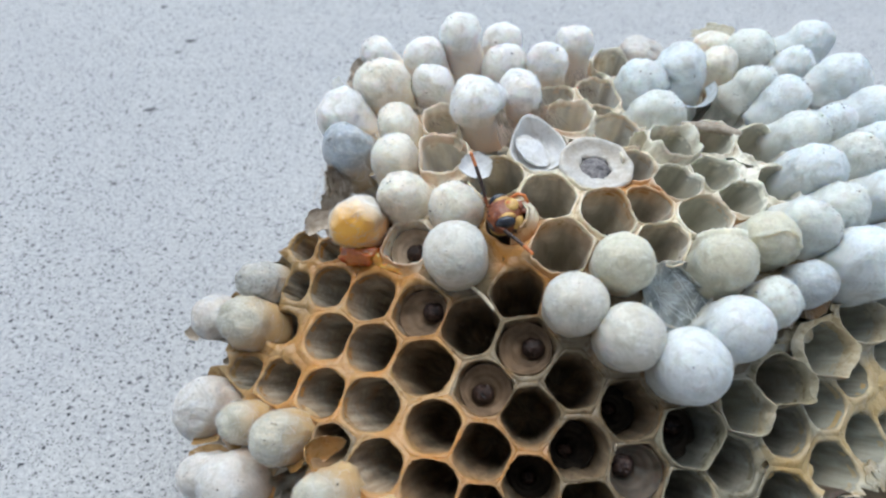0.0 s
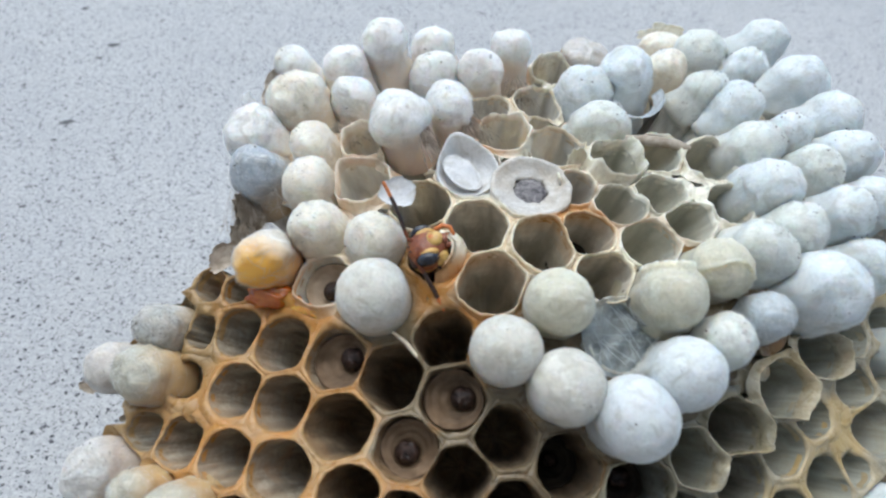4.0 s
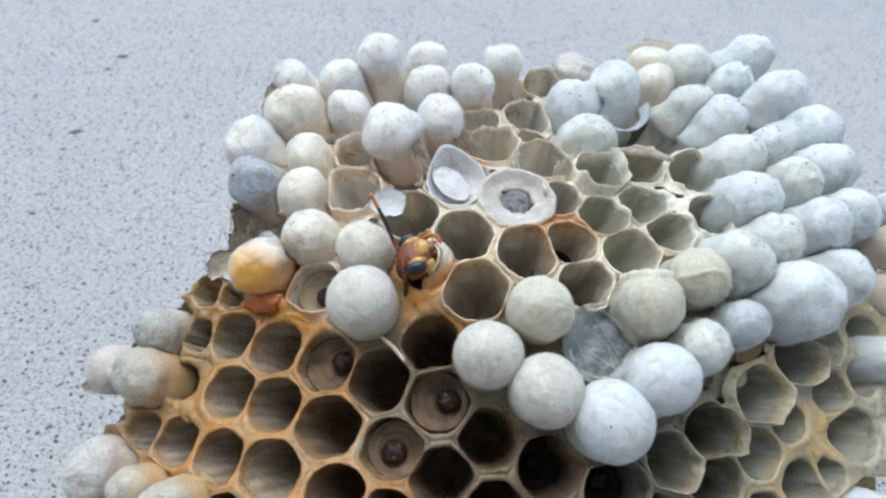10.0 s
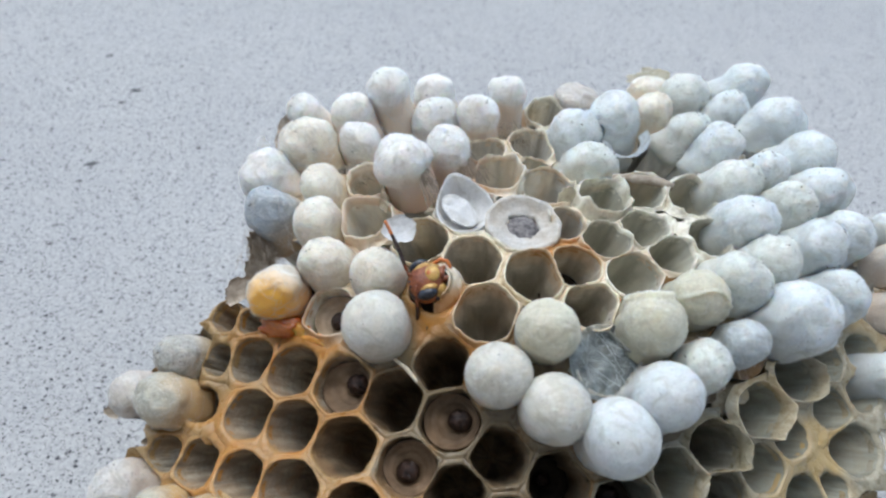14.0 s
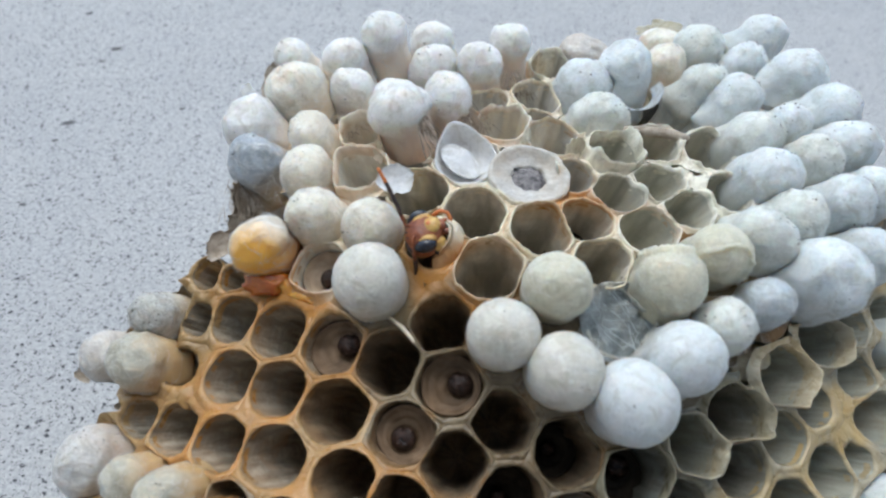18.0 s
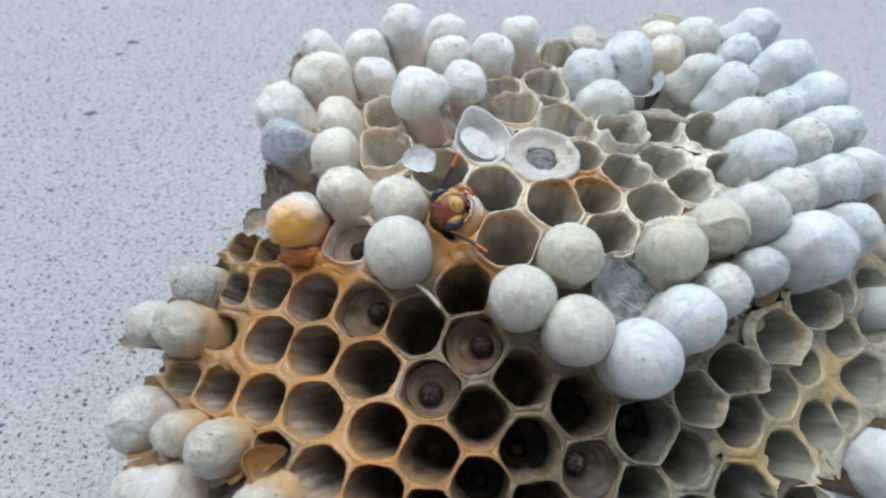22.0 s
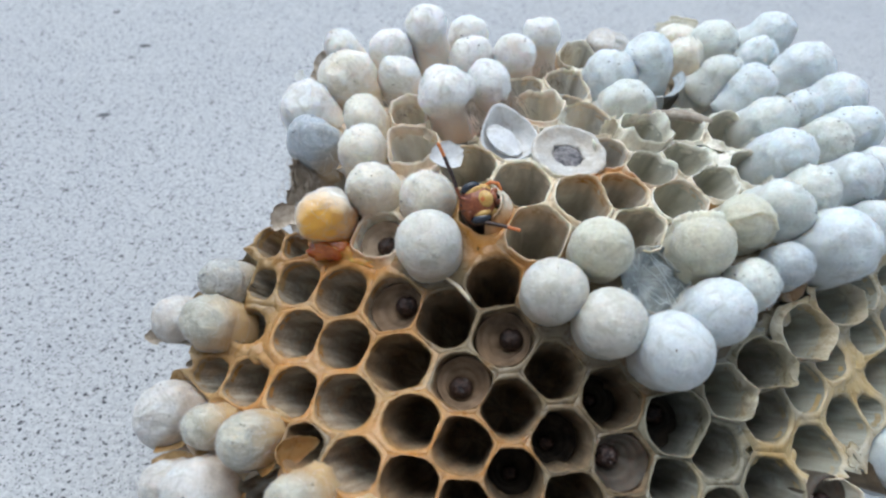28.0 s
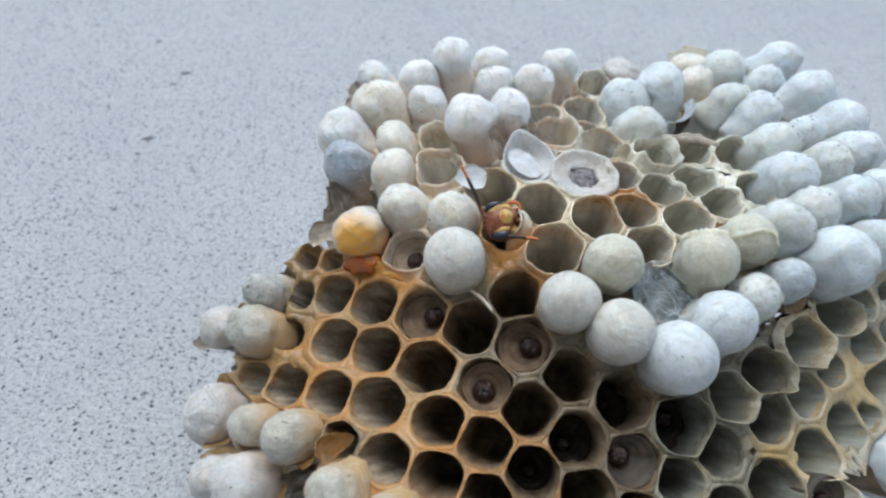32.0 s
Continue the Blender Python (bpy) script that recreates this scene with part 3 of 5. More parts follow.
cell(-11.6, -12.5, 27.2, 2.59, "orange")
cell(-7.3, -14.2, 27.1, 2.55, "cream")
cell(-3.3, -10.5, 27.8, 2.56, "cream")
cell(1.3, -12.7, 26.8, 2.72, "cream", larva=.55)
cell(5.6, -8.8, 28.5, 2.53, "cream", larva=.6)
cell(11.3, -9.9, 27.6, 2.78, "grey", larva=.4, lip=.6)
cell(-20.6, -14.3, 24.6, 1.74, "cream")
cell(-16.1, -16.3, 26.1, 2.28, "orange")
cell(-11.3, -17.8, 26.6, 2.34, "cream")
cell(-7.0, -19.2, 26.3, 2.31, "cream")
cell(-2.8, -16.4, 26.4, 2.50, "cream", larva=.6)
cell(2.2, -17.2, 25.5, 2.51, "cream")
cell(6.7, -13.6, 26.0, 2.47, "cream", larva=.15)
cell(11.1, -14.6, 25.2, 2.22, "grey")
cell(15.1, -11.4, 26.1, 2.40, "grey")
cell(20.8, -13.5, 23.8, 2.40, "grey")
cell(15.8, -16.4, 23.7, 2.25, "grey")
cell(7.1, -18.4, 24.5, 2.26, "cream")
cell(11.7, -18.6, 23.8, 2.20, "grey")
cell(26.4, -14.2, 24.0, 2.30, "pale", ragged=.2, larva=.15)
cell(-10.4, -22.2, 25.8, 2.24, "cream")
cell(15.8, -7.1, 28.9, 1.95, "mist", ragged=.3, lip=1.2)
cell(19.4, -4.6, 29.9, 2.33, "grey", ragged=.4, lip=1.2)
cell(24.3, -0.8, 30.8, 2.20, "mist", ragged=.4, lip=1.2)
cell(20.3, -7.6, 27.2, 2.38, "grey", lip=.1)
cell(24.6, -4.6, 27.8, 2.28, "mist")
cell(27.6, -1.6, 28.6, 1.73, "mist")
cell(32.8, 2.1, 28.8, 2.32, "mist")
cell(28.0, 3.2, 31.7, 1.99, "mist", ragged=.5, lip=1.2)
cell(32.3, 5.7, 31.4, 1.94, "mist", ragged=.1)
cell(29.6, -6.0, 25.2, 2.53, "mist")
cell(25.7, -9.4, 24.5, 2.29, "mist")
cell(35.0, -0.7, 26.5, 2.59, "mist")
cell(36.5, 4.2, 28.8, 2.19, "mist")
cell(36.8, 7.9, 31.1, 2.23, "mist")
cell(32.4, -4.6, 25.2, 1.96, "mist")
cell(-14.3, 15.5, 34.9, 2.56, "amber", ragged=.1, lip=.8)
cell(-14.7, 20.4, 35.2, 2.32, "amber", ragged=.1, lip=.8)
cell(-16.6, 5.9, 31.0, 2.58, "amber", larva=.25)
cell(-6.7, 6.6, 35.2, 2.63, "orange", ragged=.2)
cell(-8.5, 11.9, 35.8, 2.32, "olive")
cell(-3.4, 9.3, 36.5, 2.67, "olive")
cell(2.5, 8.0, 36.6, 2.77, "olive", lip=.3)
cell(-1.8, 3.8, 35.3, 2.69, "olive", lip=.4)
cell(7.9, 5.3, 36.2, 2.57, "olive")
cell(6.6, 9.9, 36.6, 2.54, "olive", larva=.6)
cell(12.0, 9.1, 37.0, 2.51, "olive")
cell(10.0, 20.0, 36.8, 2.84, "olive", ragged=.2, lip=1.2)
cell(5.7, 15.5, 36.8, 1.78, "tan", ragged=.4)
cell(9.8, 13.8, 36.8, 2.33, "olive", ragged=.5)
cell(13.7, 15.4, 37.4, 2.36, "olive", ragged=.7)
cell(15.9, 11.9, 37.7, 2.27, "olive", ragged=.3)
cell(19.5, 20.5, 38.2, 2.75, "tan", ragged=.7)
cell(20.0, 14.4, 38.2, 2.46, "olive", ragged=.5)
cell(14.1, 21.5, 37.3, 2.49, "tan", ragged=.3)
cell(-1.0, 23.8, 36.2, 2.56, "amber", ragged=.3, lip=.4)
cell(-2.5, 28.7, 35.8, 2.21, "tan", ragged=.3)
cell(4.3, 21.7, 36.5, 2.51, "tan", ragged=.3)
cell(3.0, 30.5, 35.8, 2.04, "tan", ragged=.6)
cell(5.2, 37.9, 35.6, 2.16, "pale", ragged=.5)
cell(-27.6, 7.5, 26.5, 1.57, "orange", ragged=.3)
cell(-24.9, 6.7, 27.5, 1.31, "orange", ragged=.3)
cell(-4.3, 16.7, 36.5, 2.86, "pale", flat=1)
cell(1.5, 14.4, 37.1, 3.07, "pale", flat=2)
cell(9.4, 0.1, 34.7, 2.87, "web", flat=3)

FLAT_N = Vector((0, -0.35, 0.937))
FLAT_V = Vector((0, 0.937, 0.35))
for c in CELLS:
    c["uv"] = Vector((c["p"].x, c["p"].dot(FLAT_V)))
    c["h"] = c["p"].dot(FLAT_N)
    c["axis"] = lean(c["p"].x, c["p"].y)


def outline(c):
    """The cell's share of the comb: a polygon cut by its neighbours."""
    far = 1.3 * c["r"] if c["kind"] == "cap" else (1.9 if c["tone"] == "mist" else 2.3) * max(c["r"], 2.1)
    poly = [Vector((math.cos(a) * far, math.sin(a) * far)) for a in (i * math.tau / 18 for i in range(18))]
    for o in CELLS:
        d = o["uv"] - c["uv"]
        l = d.length
        if o is c or l > 3.2 * far:
            continue
        cut = l * max(0.34, min(0.66, 0.5 + (c["r"] ** 2 - o["r"] ** 2) / (2 * l * l)))
        d = d / l
        res = []
        for a, b in zip(poly, poly[1:] + poly[:1]):
            da, db = a.dot(d) - cut, b.dot(d) - cut
            if da <= 0:
                res.append(a)
            if da * db < 0:
                res.append(a.lerp(b, da / (da - db)))
        poly = res
    return poly


def reach(poly, ang):
    w = Vector((math.cos(ang), math.sin(ang)))
    best = 9.0
    for a, b in zip(poly, poly[1:] + poly[:1]):
        e = b - a
        den = w.x * e.y - w.y * e.x
        if abs(den) < 1e-9:
            continue
        t = (a.x * e.y - a.y * e.x) / den
        s = (a.x * w.y - a.y * w.x) / den
        if t > 0 and -1e-6 <= s <= 1 + 1e-6:
            best = min(best, t)
    return best


def surface(uv):
    """A point of the comb's face over uv, from the cells round it."""
    wsum, hsum, rag, near = 0.0, 0.0, 0.0, []
    for o in CELLS:
        d2 = (o["uv"] - uv).length_squared
        if d2 < 60:
            w = 1 / (d2 + 1.2) ** 2
            near.append(math.sqrt(d2) / o["r"])
            wsum += w
            hsum += w * (o["h"] + o["tall"])
            rag += w * o["ragged"]
    h, rag = hsum / wsum, rag / wsum
    p = Vector((uv.x, 0, 0)) + FLAT_V * uv.y + FLAT_N * h
    jag = fuzz(p, 1.6) * 0.8 + fuzz(p, 0.5) * 0.4 + fuzz(p, 0.25) * 0.2 + max(0, fuzz(p + Vector((9, 3, 1)), 2.0) - 0.28) * 4.0
    near.sort()
    peak = max(0.0, 1 - (near[2] - near[0]) / 0.3) ** 1.5 * min(1.0, rag * 5) * (0.7 + 1.2 * fuzz(p, 3.0)) if len(near) > 2 else 0.0
    return p + FLAT_N * (peak + 0.14 * fuzz(p, 1.1) + 0.09 * fuzz(p, 0.4) + rag * jag), rag


RIM_UP = {"orange": 0.16, "cream": 0.16, "olive": 0.5, "tan": 0.5, "pale": 0.5, "amber": 0.5, "grey": 0.22, "mist": 0.1, "web": 0.1}
# how much of its share the round mouth of a cell takes, and how round it is
MOUTH = {"amber": (1.0, 7), "tan": (1.02, 8), "pale": (1.02, 8), "orange": (0.93, 7), "cream": (0.985, 9), "olive": (1.01, 9), "grey": (0.98, 8), "mist": (0.92, 6)}
K = 48
DEEP = 15.0


def build_cell(c):
    poly = c["poly"] = outline(c)
    ax, uv0 = c["axis"], c["uv"]
    angs = [i * math.tau / K for i in range(K)]
    for q in poly:
        a = math.atan2(q.y, q.x) % math.tau
        angs[round(a / math.tau * K) % K] = a - math.tau if round(a / math.tau * K) == K else a
    ro = [reach(poly, a) for a in angs]
    bowl = c["kind"] == "cell" and c["tone"] in ("olive", "tan") and c["p"].x > 8 and c["p"].y > 8 and not c["larva"]
    thick = c["kind"] == "cell" and c["tone"] in ("orange", "cream", "olive", "amber")
    border, free = False, [False] * K
    for i, a in enumerate(angs):
        # no flange on the outer edge of the comb
        ahead = uv0 + Vector((math.cos(a), math.sin(a))) * 2.1 * c["r"]
        if all((o["uv"] - ahead).length > (1.75 if c["tone"] == "mist" else 1.35) * o["r"] for o in CELLS if o is not c):
            border = free[i] = True
            ro[i] = min(ro[i], (1.0 if c["kind"] == "cap" else 1.14) * c["r"])
    wall = 0.12 if thick else 0.08
    if c["tone"] in ("grey", "mist"):
        wall = 0.16
    lim = [max(0.5, r - wall) for r in ro]
    rc = (0.4 * min(lim) + 0.6 * (sum(lim) / K)) * (1.0 if thick else 1.02)
    part_open, sharp = MOUTH.get(c["tone"], (1.06, 12)) if c["lip"] < 0.25 or c["tone"] not in ("grey", "mist") else (1.05, 14)
    rc *= part_open
    ri = [min(l * (0.99 if part_open < 1 else 1.0), 1.07 * (l ** -sharp + rc ** -sharp) ** (-1 / sharp)) for l in lim]
    if c["kind"] == "cap":
        ri = [min(r, c["r"] * 0.88) for r in ri]
    ri = [r + (0.2 if thick else 0.12) * fuzz((math.cos(a) * 1.6 + c["p"].x, math.sin(a) * 1.6, c["p"].y), 1.0) + 0.1 * fuzz((math.cos(a) * 7 + c["p"].x, math.sin(a) * 7, c["p"].y), 1.0) for r, a in zip(ri, angs)]
    dirs = [Vector((math.cos(a), math.sin(a))) for a in angs]
    outer = [surface(uv0 + d * (r + 0.05))[0] for d, r in zip(dirs, ro)]
    inner = [surface(uv0 + d * r)[0] for d, r in zip(dirs, ri)]
    if c["kind"] == "cap" and (c["p"].y > 12 or c["p"].x < -22 or c["p"].x > 12):
        inner = [p - ax * 0.8 for p in inner]
    mid = sum(inner, Vector()) / K
    c["mid"], c["ri"], c["least"] = mid, sum(ri) / K, min(ri)

    def level(p, keep=0.0):
        d = p - mid
        return mid + d - ax * d.dot(ax) * (1 - keep)

    # walls: the tube within and the skirt outside
    tube_rings = []
    floor_at = 2.4 if c["kind"] == "cap" else 5.0 if bowl else 4.5 if c["tone"] in ("tan", "amber", "pale", "web") else 9.0 if c["tone"] == "olive" else 6.0 if c["tone"] == "mist" else 8.0 if c["tone"] == "grey" and not c["larva"] else 10.0
    for s, keep in ((0.1, 1), (0.9, 0.6), (2.5, 0.15), (0.35 * floor_at + 1, 0), (0.6 * floor_at, 0), (0.8 * floor_at, 0), (floor_at, 0)):
        k = (1 - 0.022 * s) * (1.02 if s > 0.5 else 1.0)
        if bowl or c["tone"] in ("mist", "grey") and not c["larva"]:
            # silk lining rounds the bottom
            k *= math.sqrt(1 - 0.55 * (s / floor_at) ** 3)
        ring = []
        for p, a in zip(inner, angs):
            q = level(p, keep)
            w = 0.1 * fuzz((math.cos(a) * 3 + c["p"].x * 3, math.sin(a) * 3 + c["p"].y, s * 0.35), 1.0) * min(1, s)
            d = (q - mid) * k
            ring.append(mid + d + d.normalized() * w - ax * s)
        tube_rings.append((s, ring))
    last = tube_rings[-1][1]
    heart = sum(last, Vector()) / K
    tube_rings.append((floor_at + 0.5, [heart.lerp(p, 0.7) - ax * 0.6 for p in last]))
    tube_rings.append((floor_at + 0.8, [heart.lerp(p, 0.35) - ax * 0.9 for p in last]))
    verts, faces = loft([r for _, r in tube_rings], close_end=True)
    tube = [(math.cos(a), math.sin(a), s) for s, _ in tube_rings for a in angs] + [(0, 0, DEEP)]
    up0 = 0.02
    skirt = []
    for s, keep in ((-0.05 - 0.7 * up0, 1), (2.5, 0.3), (8, 0), (DEEP, 0)) if border else ((-0.05 - 0.7 * up0, 1), (0.5, 1)):
        k = 1 - 0.0165 * s
        near = (1 - 0.022 * s) * 1.05
        skirt.append((s, [mid + (level(p, keep) - mid) * k - ax * s if f or s < 0 else mid + (level(q, keep) - mid) * near - ax * s for p, q, f in zip(outer, inner, free)]))
    v2, f2 = loft([r for _, r in skirt], close_end=border)
    o = len(verts)
    verts += v2
    faces += [tuple(o + i for i in reversed(f)) for f in f2]
    tube += [(math.cos(a), math.sin(a), s + 3) for s, _ in skirt for a in angs] + [(0, 0, DEEP)] * border
    # orange cells low in front take the wall with shade in its brown
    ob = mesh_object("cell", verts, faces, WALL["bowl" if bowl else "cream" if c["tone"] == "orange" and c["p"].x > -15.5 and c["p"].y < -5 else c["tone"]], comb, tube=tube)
    # varnished rim: a low shoulder, then a thin nicked edge that stands proud of it
    tall = RIM_UP[c["tone"]] if c["kind"] == "cell" else 0.12
    rim = [[], [], [], [], [], [], []]
    soft = c["kind"] == "cell" and c["lip"] < 0.25 and c["tone"] in ("orange", "cream", "mist", "grey")
    for p, q, a in zip(outer, inner, angs):
        out = p - q
        wide = max(out.length, 1e-4)
        out = out / wide
        # paper-thin walls built up highest on the side of the light
        lift = 0.5 + 1.0 * max(0, math.cos(a + 0.3)) if c["tone"] in ("grey", "mist") else 1.0
        e = (math.cos(a) * 2.2 + c["p"].x, math.sin(a) * 2.2 + c["p"].y, 3.0)
        h = tall * (1 + 0.55 * fuzz(e, 1.0) + 0.35 * fuzz(e, 0.3)) + 0.05 * fuzz(e, 0.25) + c["lip"] * lift * (1 + 0.2 * fuzz(e, 1.3) + 0.06 * fuzz(e, 0.3))
        if soft:
            # the wax rolls over into the cell
            steps = zip(rim, (wide, 0.7 * wide, 0.42 * wide, 0.2 * wide, 0.05 * wide, 0.0, 0.0), (0.06, 0.06 + 0.7 * h, 0.06 + 0.9 * h, 0.04 + 0.6 * h, -0.1, -0.4, -0.9))
        else:
            steps = zip(rim, (wide, min(wide * 0.9, 0.42), min(wide * 0.8, 0.24), min(wide * 0.55, 0.12), min(wide * 0.2, 0.03), 0.0, 0.0), (0.06, 0.06 + 0.2 * h, 0.06 + 0.75 * h, 0.05 + h, h, -0.15, -0.7))
        for ring, off, up in steps:
            ring.append(q + out * off + ax * up)
    verts, faces = loft(rim)
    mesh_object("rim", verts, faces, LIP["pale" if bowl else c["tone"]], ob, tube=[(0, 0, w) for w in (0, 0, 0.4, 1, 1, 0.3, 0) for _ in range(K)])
    return ob


def frame_of(ax):
    e1 = ax.cross(Vector((0.1, 1, 0.05))).normalized()
    return e1, ax.cross(e1)


CAP_LOOK = {"honey": "swollen honey-yellow cap", "bluegrey": "mouldy blue-grey silk cap", "spotted": "pale cap dusted with dark specks", "toast": "tan-stained silk cap",
            "clear": "thin translucent brownish cap", "moss": "soiled ivory cap with an ochre foot", "dusty": "dusty white silk cap", "ivory": "wrinkled ivory silk cap", "white": "bright white silk cap", "blue": "cool white specked silk cap"}


def build_cap(c, holder):
    """A silk dome standing out of its cell, with the tube that it closes, loose threads and grains of dirt on it."""
    ax, r, rise, base = c["axis"], c["r"], c["rise"], c["p"]
    e1, e2 = frame_of(ax)
    top = base + ax * rise
    seed = Vector((base.x * 7.1, base.y * 3.3, base.z))
    rng = random.Random(int(base.x * 91 + base.y * 37))
    tight = c["tint"] in ("matt", "cool", "ivory")
    lump = 0.3 if tight else 1.1
    flare = 0.0 if base.x > 36 or base.x > 30 and base.y < 0 else -0.35 if c["tint"] == "honey" else 0.45 if base.x > 4 and base.y > -3 and c["r"] < 3.5 else -0.06 if tight else 0.05 if base.y < 3 and base.x < -10 else 0.3
    n, lat = 64, [2, 6] + [6 + 6 * i for i in range(1, 17 if tight else 15)]
    prof = [(r * math.sin(radians(t)), r * (math.cos(radians(t))) * (1 - c["flat"] * 0.6 if t < 90 else 1)) for t in lat]
    # under the dome: a shallow waist, then the tube that widens into the comb
    foot = max(rise, 0.75 * r) + (3.0 if base.x > 12 and -3 < base.y < 9 else 0.0)
    start = 0.22 * r if tight else 0.0
    prof += [(r * ((0.955 if tight else 1.0) + flare * k ** 1.8), -start - (foot - start + 1.2) * k) for k in ((0.0, 0.18, 0.38, 0.6, 0.8, 1.0) if tight else (0.08, 0.18, 0.3, 0.45, 0.6, 0.8, 1.0))]
    if c["tint"] == "white" and rise > 3:
        # tall caps overhang a narrower tube
        prof = [(rr * (1 - 0.17 * min(1, max(0, -hh - 0.1 * r) / (0.5 * r))) if hh < 0 else rr, hh) for rr, hh in prof]
    prof.append((r * 0.7, -foot - 2.2))
    # domes are seldom round: drawn out one way and dented
    oval, swing = (0.03 if tight else 0.09) * rng.uniform(0.4, 1.0), rng.uniform(0, math.tau)
    dent_at, dent = rng.uniform(0, math.tau), (0.05 if tight else 0.14) * rng.random()
    rings = []
    for rr, hh in prof:
        ring = []
        for i in range(n):
            a = i * math.tau / n
            d = e1 * math.cos(a) + e2 * math.sin(a)
            out = rr * (1 + oval * math.cos(2 * (a - swing)))
            if hh < 0:
                # the foot keeps within its own cell
                out = min(out, max((0.85 if tight else 0.55 if c["tint"] == "honey" else 0.8 if rise > 3 else 1.0) * r, reach(c["poly"], math.atan2(d.dot(FLAT_V), d.x)) * 1.02))
            q = top + d * out + ax * hh
            w = lump * r * (0.09 * fuzz(q + seed, r * 0.9) + 0.05 * fuzz(q + seed, r * 0.4))
            pleat = fuzz(q * 0.8 + seed * 1.7, r * 0.45)
            w += (0.012 if tight and not c["folds"] else 0.04) * r * max(0, 0.12 - abs(pleat)) / 0.12 * max(0, fuzz(q + seed * 2.3, r * 0.8) + 0.25) * 2 + 0.014 * r * fuzz(q + seed, r * 0.15)
            w -= dent * r * max(0, math.cos(a - dent_at)) ** 2 * max(0, 1 - abs(hh / r - 0.35) / 0.6)
            # fine lengthwise folds on the tube
            w += (0.0 if tight else 0.03) * r * max(0, min(1, -hh / r)) * fuzz((a * 3.5 * 2.2, hh * 0.25, base.x), 1.0)
            if c["folds"]:
                f = fuzz(q * 0.7 + seed, r * 1.1)
                w += c["folds"] * (max(0, 0.1 - abs(f)) / 0.1) ** 0.7 * r * 0.13 - c["folds"] * 0.05 * r
            ring.append(q + (q - top).normalized() * w if hh > -r * 0.5 else q + d * w)
        rings.append(ring)
    verts, faces = loft(rings, close_top=True)
    turns = [(math.cos(i * math.tau / n), math.sin(i * math.tau / n)) for i in range(n)]
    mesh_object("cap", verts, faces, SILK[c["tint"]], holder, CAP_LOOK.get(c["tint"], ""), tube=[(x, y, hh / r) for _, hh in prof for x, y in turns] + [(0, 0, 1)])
    skin = len(prof) - 4

    def on_skin(u, a, up):
        i = max(0, min(skin - 1, int(u)))
        k = max(0.0, min(1.0, u - i))
        j = int(math.floor(a / math.tau * n)) % n
        p = rings[i][j].lerp(rings[i + 1][j], k)
        return p + (p - top).normalized() * up

    # loose threads that lie over the felt
    tv, tf = [], []
    for _ in range(26 if tight else 60):
        u, a = rng.uniform(2, skin), rng.uniform(0, math.tau)
        du, da, arch = rng.uniform(-0.9, 0.9), rng.uniform(-0.2, 0.2), rng.uniform(0.02, 0.05 if tight else 0.16)
        o, steps = len(tv), 8
        for k in range(steps + 1):
            p = on_skin(u + du * k, a + da * k, 0.01 + arch * math.sin(math.pi * k / steps))
            for x, y in ((1, 0), (-0.5, 0.87), (-0.5, -0.87)):
                tv.append(p + (e1 * x + e2 * y) * 0.016)
        for k in range(steps):
            for j in range(3):
                x, y = o + k * 3 + j, o + k * 3 + (j + 1) % 3
                tf.append((x, x + 3, y + 3, y))
    # the nap of short fibres that stand off it
    for _ in range(90 if tight else 170):
        u, a = rng.uniform(1, skin), rng.uniform(0, math.tau)
        du, da, up = rng.uniform(-0.35, 0.35), rng.uniform(-0.07, 0.07), rng.uniform(0.05, 0.14 if tight else 0.26)
        o = len(tv)
        for k in range(4):
            p = on_skin(u + du * k, a + da * k, up * (k / 3) ** 1.5)
            for x, y in ((1, 0), (-0.5, 0.87), (-0.5, -0.87)):
                tv.append(p + (e1 * x + e2 * y) * (0.012 - 0.002 * k))
        for k in range(3):
            for j in range(3):
                x, y = o + k * 3 + j, o + k * 3 + (j + 1) % 3
                tf.append((x, x + 3, y + 3, y))
    mesh_object("loose_silk", tv, tf, SILK["pure"], holder, tube=[(0, 0, 1)] * len(tv))["kind"] = "stuff"
    # grains of dirt
    count = {"spotted": 90, "speck": 14, "blue": 13, "bluegrey": 10, "cream": 7, "white": 5, "toast": 3, "clear": 4, "matt": 2, "cool": 1, "moss": 8, "dusty": 14}.get(c["tint"], 0)
    gv, gf = [], []
    centre = rng.uniform(0, math.tau)
    for _ in range(count):
        a = rng.gauss(centre, 1.1)
        p, size = on_skin(rng.uniform(1, 14), a, 0.02), rng.choice((0.05, 0.06, 0.07, 0.08, 0.13))
        if c["tint"] == "spotted":
            size *= 0.75
        o = len(gv)
        for x, y, z in ((1, 0, 0), (-1, 0.2, 0), (0, 0.8, 0.1), (0.2, -0.9, 0), (0, 0, 0.8), (0, 0, -0.8)):
            gv.append(p + (e1 * x * rng.uniform(0.7, 1.6) + e2 * y + ax * z) * size)
        gf += [(o + i, o + j, o + k) for i, j, k in ((0, 2, 4), (2, 1, 4), (1, 3, 4), (3, 0, 4), (2, 0, 5), (1, 2, 5), (3, 1, 5), (0, 3, 5))]
    if gv:
        mesh_object("dirt_grains", gv, gf, DIRT, holder, flat=True)["kind"] = "stuff"


# where a grub holds its head in its cell: to the right and up, as shares of the cell
HEADS = {(-14.4, -0.9): (0.3, 0.2), (-4.2, -4.4): (0.3, 0.12), (-7.5, -8.4): (-0.12, -0.18), (-16.6, 5.9): (0.08, -0.08), (11.3, -9.9): (0.12, 0.3), (6.7, -13.6): (-0.45, 0.1)}


